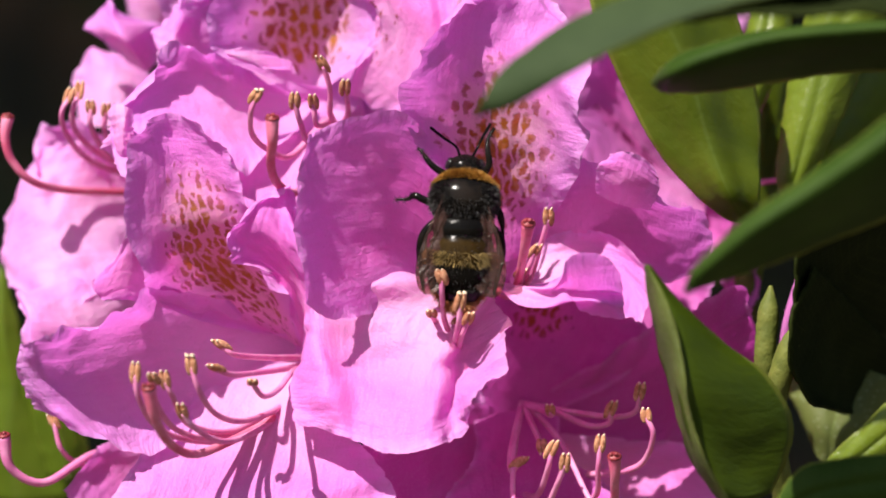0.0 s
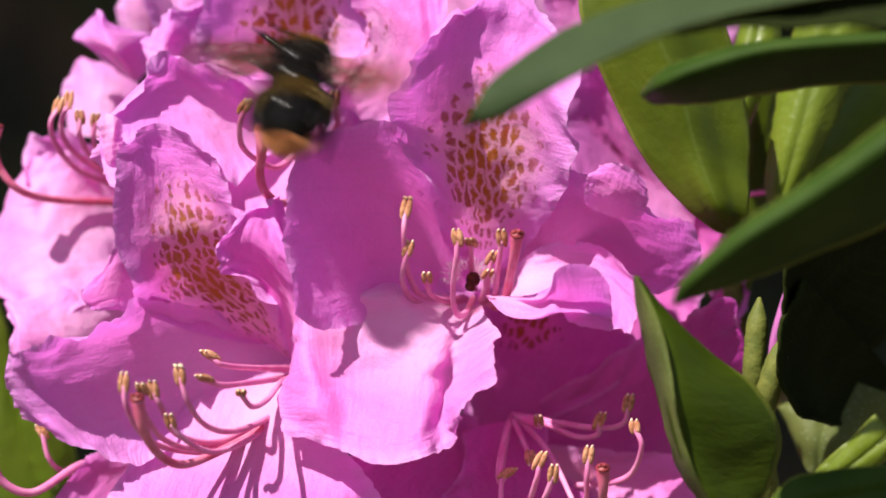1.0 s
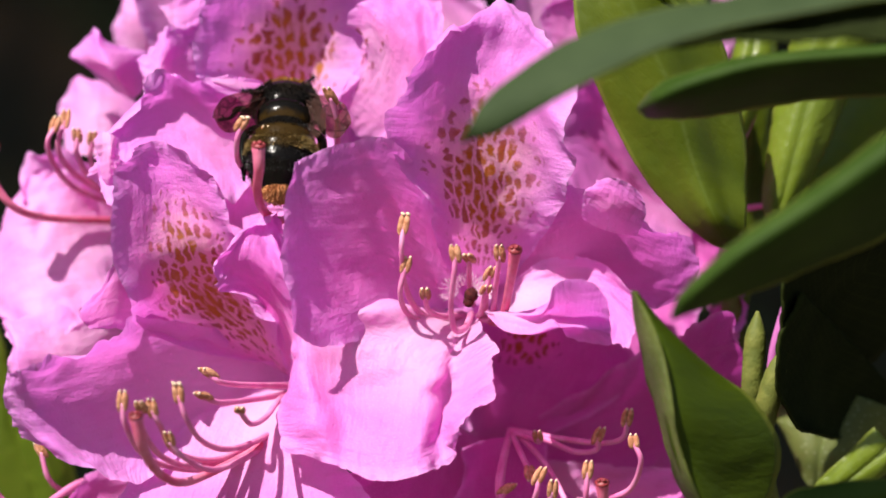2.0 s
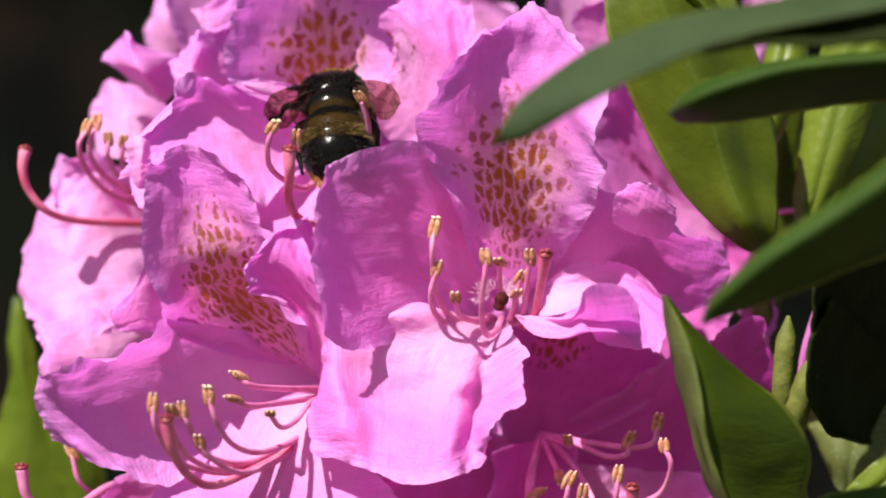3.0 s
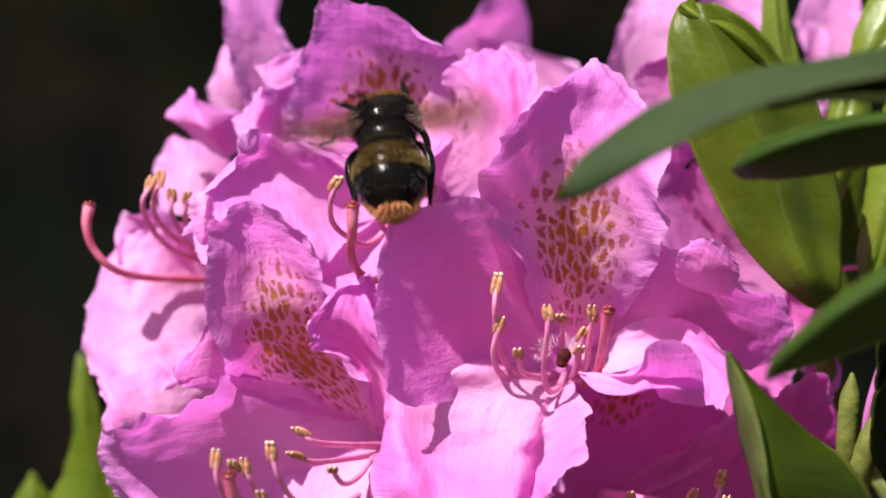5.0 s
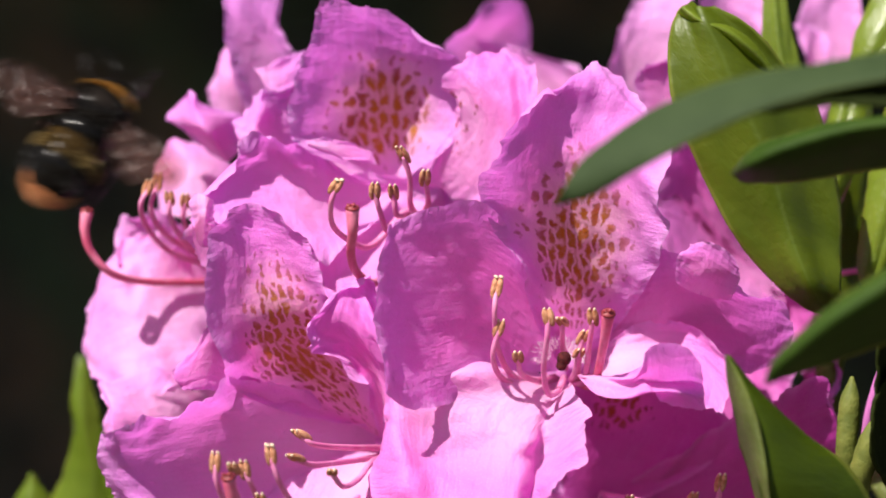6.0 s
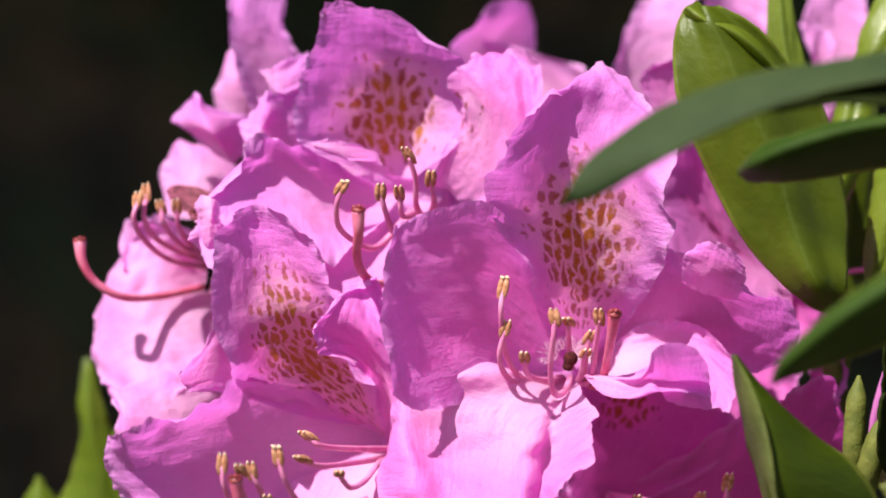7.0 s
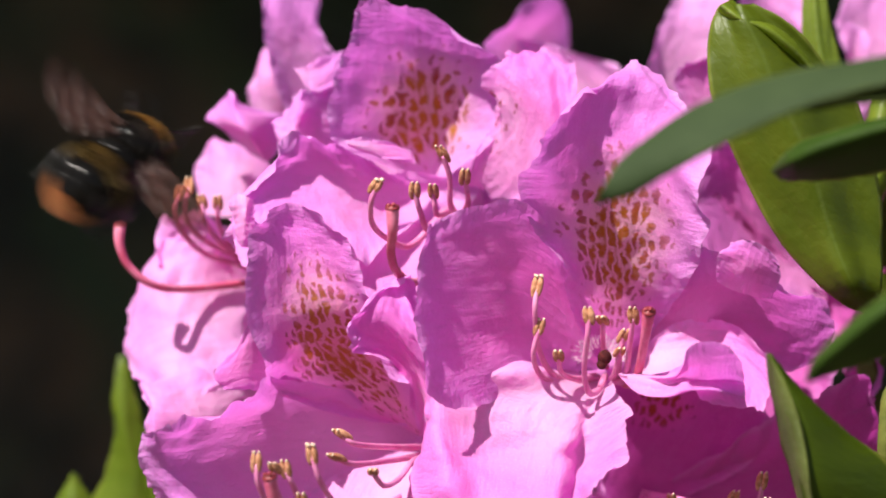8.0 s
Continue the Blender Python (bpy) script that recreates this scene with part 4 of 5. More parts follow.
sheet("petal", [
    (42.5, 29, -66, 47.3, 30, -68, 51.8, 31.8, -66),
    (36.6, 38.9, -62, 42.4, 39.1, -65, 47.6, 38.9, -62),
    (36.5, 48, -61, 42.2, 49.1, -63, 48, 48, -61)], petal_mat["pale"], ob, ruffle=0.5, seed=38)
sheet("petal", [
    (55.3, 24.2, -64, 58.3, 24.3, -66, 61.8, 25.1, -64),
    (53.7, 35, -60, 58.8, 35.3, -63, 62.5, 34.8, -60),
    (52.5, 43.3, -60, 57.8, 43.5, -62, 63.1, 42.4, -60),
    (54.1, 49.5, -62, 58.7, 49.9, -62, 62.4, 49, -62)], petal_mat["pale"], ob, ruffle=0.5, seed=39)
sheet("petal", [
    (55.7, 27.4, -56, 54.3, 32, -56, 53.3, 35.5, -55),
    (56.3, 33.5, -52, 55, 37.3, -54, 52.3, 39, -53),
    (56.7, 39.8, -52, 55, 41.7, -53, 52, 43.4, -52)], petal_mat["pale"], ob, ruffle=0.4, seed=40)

ob = flower("w", "small pink rhododendron flower on the far side of the truss", (7.4, 28.2, -84))
sheet("petal", [
    (-4.5, 30.6, -62, 1.5, 31.2, -72, 8.3, 32.7, -80),
    (-5.1, 39.4, -58, 1.5, 40.5, -70, 8.8, 39.4, -80),
    (-1.3, 43.3, -60, 4.3, 45.6, -69, 9.2, 46.1, -79),
    (1.5, 47.2, -64, 5.1, 48.4, -69, 8, 48.5, -75)], petal_mat["lilac"], ob, ruffle=0.4, seed=41)
sheet("petal", [
    (7.1, 23.6, -70, 10.9, 23.2, -72, 16.5, 24.5, -70),
    (0.6, 39.3, -67, 9, 35.7, -69, 19.2, 30.8, -66),
    (-0.4, 41.6, -67, 7.1, 39.8, -68, 16.9, 36.9, -66)], petal_mat["pale"], ob, ruffle=0.5, seed=42)

ob = flower("g", "shaded mauve rhododendron flower at the truss foot with a long style", (-27.2, -47.1, -34))
sheet("petal", [
    (-32.9, -37.2, -24, -30.1, -41.2, -26, -26.7, -45, -26),
    (-42.6, -35.9, -17, -40.3, -41.1, -19, -37.6, -47.2, -19),
    (-48.1, -42.6, -13, -45.6, -47.2, -14, -41.3, -51.7, -15)], petal_mat["plain"], ob, ruffle=0.4, seed=43)
stamen(ob, [(-49.8, -32.8, -14), (-48.7, -37, -15), (-45.9, -39.7, -20), (-39.5, -41.6, -26)], 430)
# Sunlight on this style is put into the paler filament pink.
style(ob, [(-56, -34.1, -6), (-55.1, -38.7, -7), (-50.6, -41.1, -10), (-44.1, -37.6, -18), (-37.9, -39.2, -28)], filament_mat)


# each flower has its origin in its throat, on which it nods
for ob in flowers.values():
    shift = Matrix.Translation(-ob.location)
    for o in ob.children_recursive:
        o.data.transform(shift)


# ---------------------------------------------------------------- leaves and stems
def leaf(ribs, kind, label, bend=0.5, seed=1, rib_size=0.7, wavy=0.2):
    ob = sheet("leaf", ribs, leaf_mat[kind], None, ruffle=wavy, seed=seed, nu=26, nv=44, crinkle=0.08, crease=bend, ragged=0.006)
    tagged(ob, label, "leaf", group="leaves of the shrub")
    thick = ob.modifiers.new("thickness", "SOLIDIFY")
    thick.thickness, thick.offset = 0.0005, 0.0
    mids = [r[3 * (len(r) // 6):][:3] for r in ribs]
    tube("midrib", [(x, z, d - 0.45 * rib_size - bend * 0.3) for x, z, d in mids], tuple(rib_size * v for v in (0.2, 0.55, 0.8, 1.0)), stalk_mat, ob, n=30, sides=7, label="paler raised midrib")
    return ob


leaf([
    (9.4, 9.9, 66, 9.8, 10.2, 66, 10.2, 10.4, 66),
    (10.3, 11.9, 67, 11.5, 11.2, 67, 13.3, 11, 67),
    (13.4, 16, 66, 15.3, 14.5, 68, 18.2, 13.5, 69),
    (21, 21.2, 66, 22.8, 19.2, 69, 24.6, 17, 71),
    (30.9, 24.9, 67, 31.8, 22.5, 71, 33.6, 21, 73),
    (40.6, 26.5, 69, 41.4, 24.7, 73, 42.4, 23.2, 75),
    (52.1, 28.5, 71, 52.1, 26.6, 75, 52.4, 25, 77),
    (66.1, 31.3, 73, 65.3, 28.7, 77, 64.9, 26.9, 79)], "grey", "long narrow grey-green rhododendron leaf arching in front of the flowers", seed=1, bend=0.0, rib_size=0.3, wavy=0.05)
# Shaded underside of the leaf above: a dark strip, shade in its colour.
leaf([
    (33.6, 21.6, 60, 34.2, 21.5, 60, 34.9, 21.3, 60),
    (41.4, 23.5, 62, 42.2, 23, 61, 42.1, 22.1, 62),
    (51.9, 26.1, 64, 52.9, 24.3, 62, 52.6, 22.1, 64),
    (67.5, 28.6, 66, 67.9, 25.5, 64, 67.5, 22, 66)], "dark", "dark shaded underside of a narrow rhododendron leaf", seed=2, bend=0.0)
leaf([
    (32.9, 14.9, 38, 33.2, 14.6, 39, 33.9, 14.3, 36),
    (34.2, 16.8, 41, 34.8, 15.5, 45, 36.9, 14.1, 34),
    (36.8, 18.5, 42, 38.4, 16.9, 47, 42.2, 14.5, 32),
    (43.8, 20.6, 43, 46, 19.1, 48, 50.3, 15.8, 32),
    (50.8, 21.5, 44, 53.2, 20.1, 49, 57.6, 16.8, 32),
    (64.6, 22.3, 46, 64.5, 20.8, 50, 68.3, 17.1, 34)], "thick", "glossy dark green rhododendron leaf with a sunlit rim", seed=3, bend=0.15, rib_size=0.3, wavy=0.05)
leaf([
    (34.8, -11.2, 60, 35, -10.9, 61, 35.9, -10.7, 58),
    (36.1, -7.9, 62, 37, -8.5, 64, 39.4, -9.9, 52),
    (41.3, -2.6, 64, 42.8, -4.3, 66, 47.1, -7.6, 48),
    (47.9, 2.1, 65, 49.4, -0.3, 67, 54.4, -4.8, 48),
    (55.7, 7.9, 66, 57.2, 4.7, 68, 63.5, -0.6, 48),
    (67.1, 16.6, 68, 68, 12.5, 70, 73.9, 7.7, 52)], "thick", "long dark green rhododendron leaf seen edge-on", seed=4, bend=0.1, rib_size=0.3, wavy=0.05)
front_leaf = leaf([
    (32.8, -8.5, 29, 32.9, -8.6, 29, 33, -8.7, 29, 33.1, -8.6, 29, 33.1, -8.5, 29),
    (33.6, -11.9, 24, 33.9, -12, 27, 34.8, -11.8, 29, 36, -12.2, 27, 37.4, -13.4, 25),
    (34.8, -16.6, 20, 35.1, -16.5, 25, 36.5, -16.2, 29, 40, -16.7, 26, 43.4, -18.8, 22),
    (36.1, -21.2, 18, 36.4, -21.1, 24, 37.4, -20.6, 29, 43.1, -22, 25, 48.6, -22.3, 20),
    (37.4, -25.8, 18, 37.5, -25.6, 24, 38.2, -25.1, 29, 45.4, -26.2, 24, 52.2, -26.6, 18),
    (38.5, -30.4, 18, 38.8, -30.1, 23, 39.1, -29.6, 28, 46.3, -30.7, 23, 53.8, -30.1, 17),
    (40, -34.8, 20, 40.3, -34.4, 24, 40.9, -34.1, 27, 46.4, -35, 22, 53.3, -34.3, 17),
    (43.4, -39.9, 22, 43.8, -39.8, 24, 44.3, -39.7, 25, 47.2, -40.2, 22, 50.7, -39.5, 18)], "green", "green rhododendron leaf with curled edge standing before the flowers", seed=5, bend=0.0, rib_size=0.3, wavy=0.1)
sheet("curled_edge", [
    (32.5, -8.2, 30.5, 32.7, -8.4, 31, 32.9, -8.5, 31),
    (33.3, -11.9, 26, 33.8, -11.9, 30, 34.7, -11.8, 31),
    (34.5, -16.5, 22, 34.9, -16.3, 29, 36.5, -16.2, 31),
    (35.8, -21.1, 20, 36.2, -20.8, 28, 37.4, -20.6, 31),
    (37.1, -25.7, 20, 37.3, -25.3, 28, 38.1, -25, 31),
    (38.3, -30.2, 20, 38.5, -29.8, 27, 39.1, -29.5, 30),
    (39.7, -34.6, 22, 40.1, -34.1, 27, 40.8, -34, 29),
    (43.1, -39.6, 24, 43.7, -39.6, 26, 44.2, -39.5, 27)], leaf_mat["pale"], front_leaf, ruffle=0.1, seed=46, nu=14, nv=40, crinkle=0.05, ragged=0.004, label="paler curled-over edge")
hanging_leaf = leaf([
    (51.5, -3.4, -12, 51.8, -3.6, -12, 52.1, -3.9, -12, 52.5, -3.7, -12.3, 52.8, -3.5, -12.5),
    (45.8, -1.1, -8.2, 46.8, -0.1, -6.8, 47.8, 0.9, -5, 50.1, 0.5, -7.5, 52.4, 0.1, -9),
    (38, 6.6, -6.6, 41.2, 7.8, -6.1, 44.5, 9, -5, 48.6, 7.9, -8.4, 52.8, 6.8, -10),
    (32, 17.2, -5.2, 36.8, 17.9, -4.9, 41.6, 18.7, -4, 46.8, 17.7, -7.9, 52, 16.7, -10),
    (27.9, 27.7, -4.6, 32.5, 27.9, -4.1, 37, 28.2, -3, 42.9, 27.8, -6.9, 48.7, 27.4, -9),
    (27.6, 35.2, -5.4, 31.2, 34.5, -4.5, 34.7, 33.9, -3, 40, 32.6, -6.4, 45.2, 31.4, -8),
    (29.1, 39.5, -7, 30.9, 38.6, -5.3, 32.8, 37.8, -3, 36.3, 37.6, -5.3, 39.8, 37.4, -6),
    (31.3, 41.5, -9.2, 31.6, 41, -6.7, 31.8, 40.4, -4, 32.8, 40.3, -4.9, 33.7, 40.3, -5.5)], "olive", "olive green rhododendron leaf hanging tip-down, shaded, with a lit rim", seed=6, bend=0.3, rib_size=0.5)
# Highlight along the rolled edge, put into a brighter leaf colour.
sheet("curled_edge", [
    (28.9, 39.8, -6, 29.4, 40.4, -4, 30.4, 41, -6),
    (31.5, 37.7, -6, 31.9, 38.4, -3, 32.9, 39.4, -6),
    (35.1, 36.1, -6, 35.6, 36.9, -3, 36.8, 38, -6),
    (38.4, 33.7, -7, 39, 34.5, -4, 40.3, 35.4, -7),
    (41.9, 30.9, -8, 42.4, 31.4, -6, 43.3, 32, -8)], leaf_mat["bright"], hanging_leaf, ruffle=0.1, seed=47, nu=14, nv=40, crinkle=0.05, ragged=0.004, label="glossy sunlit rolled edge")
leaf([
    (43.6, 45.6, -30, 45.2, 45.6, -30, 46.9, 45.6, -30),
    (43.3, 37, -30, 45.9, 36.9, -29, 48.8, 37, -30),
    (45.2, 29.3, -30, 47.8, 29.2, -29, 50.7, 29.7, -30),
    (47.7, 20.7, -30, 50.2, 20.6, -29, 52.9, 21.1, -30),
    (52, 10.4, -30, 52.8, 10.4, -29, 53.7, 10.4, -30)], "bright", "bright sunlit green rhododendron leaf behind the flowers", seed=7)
leaf([
    (55.7, 26.6, -42, 57.6, 26.5, -40, 60.6, 26.6, -42),
    (54.8, 16, -42, 57.6, 15.9, -40, 61.4, 16, -42),
    (54.4, 5.4, -42, 56.9, 5.4, -40, 60.7, 5.4, -42),
    (53.9, -5.2, -42, 55.9, -5.2, -40, 58.8, -5.2, -42),
    (54.4, -15.8, -42, 55.3, -15.8, -41, 56.6, -15.8, -42)], "olive", "shaded olive rhododendron leaf hanging behind the flowers", seed=19, bend=0.3, rib_size=0.5)
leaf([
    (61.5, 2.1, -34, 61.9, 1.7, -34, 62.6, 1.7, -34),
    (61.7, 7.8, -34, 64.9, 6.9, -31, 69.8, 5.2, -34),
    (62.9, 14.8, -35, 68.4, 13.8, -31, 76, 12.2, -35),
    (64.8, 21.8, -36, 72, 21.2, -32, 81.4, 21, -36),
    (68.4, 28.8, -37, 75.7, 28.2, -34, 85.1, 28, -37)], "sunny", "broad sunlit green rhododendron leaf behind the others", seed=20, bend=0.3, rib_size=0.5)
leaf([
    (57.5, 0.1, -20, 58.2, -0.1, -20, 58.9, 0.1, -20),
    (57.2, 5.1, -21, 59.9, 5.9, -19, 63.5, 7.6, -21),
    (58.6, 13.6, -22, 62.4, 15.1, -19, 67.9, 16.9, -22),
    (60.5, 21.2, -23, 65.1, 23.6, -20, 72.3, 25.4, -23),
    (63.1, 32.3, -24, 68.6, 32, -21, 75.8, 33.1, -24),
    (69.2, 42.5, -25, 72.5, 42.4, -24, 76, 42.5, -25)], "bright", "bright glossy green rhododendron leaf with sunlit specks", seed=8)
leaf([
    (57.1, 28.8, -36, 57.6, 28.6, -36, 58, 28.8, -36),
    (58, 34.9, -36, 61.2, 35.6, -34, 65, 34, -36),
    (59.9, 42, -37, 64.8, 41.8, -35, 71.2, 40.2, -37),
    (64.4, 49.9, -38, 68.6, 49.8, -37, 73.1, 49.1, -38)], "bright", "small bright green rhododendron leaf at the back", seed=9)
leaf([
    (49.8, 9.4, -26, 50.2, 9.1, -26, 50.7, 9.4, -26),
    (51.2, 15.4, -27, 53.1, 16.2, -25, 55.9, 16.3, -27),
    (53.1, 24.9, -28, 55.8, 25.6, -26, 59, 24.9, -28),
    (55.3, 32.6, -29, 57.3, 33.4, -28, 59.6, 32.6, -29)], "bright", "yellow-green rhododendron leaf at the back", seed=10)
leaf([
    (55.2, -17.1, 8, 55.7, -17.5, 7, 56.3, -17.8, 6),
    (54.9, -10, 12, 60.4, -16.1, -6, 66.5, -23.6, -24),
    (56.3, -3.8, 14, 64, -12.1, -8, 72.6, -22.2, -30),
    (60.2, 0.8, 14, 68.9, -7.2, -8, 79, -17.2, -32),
    (71.2, 7.9, 10, 78.6, 0.1, -12, 88.1, -8.6, -34)], "dark", "broad rhododendron leaf, deep shade put into its near-black colour", seed=11, bend=0.1, rib_size=0.12)
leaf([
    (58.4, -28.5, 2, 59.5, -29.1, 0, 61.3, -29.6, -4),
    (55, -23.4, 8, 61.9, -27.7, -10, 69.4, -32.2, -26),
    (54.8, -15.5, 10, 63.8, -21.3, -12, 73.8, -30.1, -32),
    (58.3, -9.3, 8, 68.2, -16.4, -14, 79.4, -25.9, -34)], "dark", "broad rhododendron leaf, deep shade put into its near-black colour", seed=12, bend=0.1, rib_size=0.12)
# Sunlit end of the dark leaf, its light put into a paler green.
leaf([
    (64.7, -39.5, -26, 65.6, -39.7, -26, 66.4, -39.5, -26),
    (62.2, -32.4, -28, 65.7, -34.6, -24, 71.4, -35.8, -28),
    (60.6, -27.4, -30, 67.5, -30.5, -25, 77.8, -32.5, -30),
    (63.3, -21.4, -31, 71.1, -25.4, -26, 82.3, -29.2, -31)], "pale", "pale green speckled end of the dark leaf, sunlight put into its colour", seed=13)
leaf([
    (49.4, -39.7, 34, 49.9, -40, 34, 50.5, -40.2, 34),
    (52.1, -35.6, 35, 54, -37.5, 37, 55, -40.7, 35),
    (56.3, -33.7, 36, 59.6, -36.3, 38, 60.6, -40.5, 36),
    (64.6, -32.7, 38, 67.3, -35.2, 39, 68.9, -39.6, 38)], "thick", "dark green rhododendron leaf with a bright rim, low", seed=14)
leaf([
    (57.3, -36.7, 20, 57.7, -37, 20, 58.2, -37.2, 20),
    (60.1, -33.2, 21, 61.5, -34.6, 22, 63.2, -35.4, 21),
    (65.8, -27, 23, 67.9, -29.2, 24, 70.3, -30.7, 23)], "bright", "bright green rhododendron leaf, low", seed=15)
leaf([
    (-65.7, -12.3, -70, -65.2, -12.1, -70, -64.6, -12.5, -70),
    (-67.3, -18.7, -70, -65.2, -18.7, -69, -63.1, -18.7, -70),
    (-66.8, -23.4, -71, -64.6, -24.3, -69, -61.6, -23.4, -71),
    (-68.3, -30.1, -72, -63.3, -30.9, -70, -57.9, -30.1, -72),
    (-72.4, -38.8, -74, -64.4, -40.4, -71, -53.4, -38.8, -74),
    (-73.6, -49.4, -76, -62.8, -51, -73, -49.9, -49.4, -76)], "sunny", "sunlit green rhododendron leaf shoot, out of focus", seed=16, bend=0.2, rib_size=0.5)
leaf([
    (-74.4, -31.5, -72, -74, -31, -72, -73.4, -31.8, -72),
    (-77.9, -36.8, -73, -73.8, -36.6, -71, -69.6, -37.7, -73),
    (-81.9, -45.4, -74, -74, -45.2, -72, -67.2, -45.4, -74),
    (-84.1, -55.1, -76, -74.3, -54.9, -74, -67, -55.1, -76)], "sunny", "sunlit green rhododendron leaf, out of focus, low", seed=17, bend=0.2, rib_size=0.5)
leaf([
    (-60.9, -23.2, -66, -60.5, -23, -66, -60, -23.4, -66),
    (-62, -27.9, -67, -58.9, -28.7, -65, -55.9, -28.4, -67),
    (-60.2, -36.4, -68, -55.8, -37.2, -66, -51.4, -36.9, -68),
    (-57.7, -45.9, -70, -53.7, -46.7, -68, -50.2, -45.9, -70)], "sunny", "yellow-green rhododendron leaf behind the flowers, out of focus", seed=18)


def stems():
    """The woody shoots that carry truss and leaves, down to the soil."""
    shoot = tube("truss_stem", [TRUSS, (3, -30, -96), (10, -120, -110), (30, -420, -150), (20, -1215, -160)], (3.2, 3.6, 4.5, 8, 14), bark_mat, None, n=60, sides=12, rough=0.05)
    tagged(shoot, "woody grey-brown shoot carrying the flower truss", "stem")
    side = tube("leaf_branch", [(112, 20, -10), (104, -40, -20), (96, -120, -50), (60, -420, -130), (36, -700, -158)], (2.2, 2.6, 3.2, 5, 7), bark_mat, None, n=60, sides=12, rough=0.05)
    tagged(side, "woody grey-brown side branch carrying the leaves", "branch")
    low = tube("low_branch", [(-75, -60, -72), (-60, -110, -85), (-30, -300, -120), (24, -600, -155)], (2, 2.6, 4, 6), bark_mat, None, n=50, sides=12, rough=0.05)
    tagged(low, "woody side branch carrying the lower leaves", "branch")


stems()


shoot_mat = plain_material("downy_shoot", (0.088, 0.108, 0.014), (0.14, 0.155, 0.025), 0.7, 400, share=0.15, relief=0.0006)


def shoots():
    """Young green shoots and a slim mauve bud between the leaves."""
    a = tube("leaf_shoot", [(52.9, -12, 2), (52.5, -16.6, 2), (52.2, -23.8, 1), (53.8, -31.4, -4), (60, -55.2, -20)], (0.25, 1.45, 1.5, 1.5, 1.6, 1.8), shoot_mat, None, n=70, sides=16, rough=0.045)
    tagged(a, "fuzzy yellow-green young shoot between the leaves", "shoot")
    b = tube("leaf_bud", [(56.6, -16.5, 4), (55.1, -20.9, 4), (53.8, -26.9, 2), (53.7, -33, -4)], (0.2, 1.5, 1.7, 1.2), shoot_mat, None, n=30, sides=12, rough=0.04)
    tagged(b, "pointed pale green leaf bud beside the shoot", "bud")
    c = tube("bud_scale", [(63.4, -1.1, -6), (61.6, -4, -6), (59.1, -10.5, -8), (56.9, -17.9, -10), (56.4, -23.8, -12)], (0.25, 0.75, 0.95, 0.7, 0.5), petal_mat["deep"], None, n=30, sides=12)
    tagged(c, "slim mauve unopened flower bud", "bud")
    d = tube("leaf_shoot", [(52.3, -8.5, -32), (53.6, -12.9, -32), (54.7, -20.7, -34), (55.8, -31.3, -36)], (0.4, 1.8, 1.8, 1.8), shoot_mat, None, n=30, sides=12, rough=0.05)
    tagged(d, "green leaf stalk in shade behind the flowers", "shoot")
    e = tube("leaf_shoot", [(-66.1, -11.3, -74), (-65.9, -17, -74), (-65.8, -26.5, -76), (-66, -44, -80)], (0.8, 1.6, 1.8, 2), stalk_mat, None, n=30, sides=12, rough=0.05)
    tagged(e, "out-of-focus sunlit green shoot tip", "shoot")


shoots()


pollen_white = plain_material("white_hair", (0.85, 0.6, 0.75), (0.9, 0.75, 0.85), 0.6, 500, share=0.2)


def pale_throat():
    """White-haired pale base of the upper petals, round the dark ovary of the middle flower."""
    ob = flowers["c"]
    a = blob("ovary", [(*(12.7, -9.8, -4), 0.4, 0.9, 0.5, 1.05), (*(12.3, -10.8, -4), 0.2, 0.6, 0.4, 0.8)], ovary_mat, ob, "maroon hairy ovary deep in the throat")
    rng = random.Random(5)
    verts, faces = [], []
    for _ in range(260):
        x, z, d = (12.2, -9.3, -7)
        q, r = rng.uniform(-0.6, 3.7), rng.uniform(1.0, 2.9)
        p = at(x + r * math.cos(q) * 1.25, z + r * math.sin(q) * 0.8, d + rng.uniform(-1.5, 0.5))
        way = Vector((math.cos(q) + rng.uniform(-0.6, 0.6), -rng.uniform(0.3, 1.2), math.sin(q) + rng.uniform(-0.6, 0.6))).normalized() * rng.uniform(0.0006, 0.0013)
        side = way.cross(Vector((0, 1, 0.3))).normalized() * 0.00009
        n = len(verts)
        verts += [p - side, p + side, p + way]
        faces.append((n, n + 1, n + 2))
    b = tagged(mesh_object("throat_hairs", verts, faces, pollen_white, ob, "fine white hairs in the throat", smooth=False), kind="stuff")
    for o in (a, b):
        o.data.transform(Matrix.Translation(-ob.location))


pale_throat()


# ---------------------------------------------------------------- bumblebee
def hair_material(name, colour, other):
    k = Nodes(name)
    seed = k.n("ShaderNodeNewGeometry").outputs["Random Per Island"]
    face = k.n("ShaderNodeBsdfPrincipled", Base_Color=k.mix(seed, colour, other), Roughness=0.55)
    return k.finish(face.outputs[0])


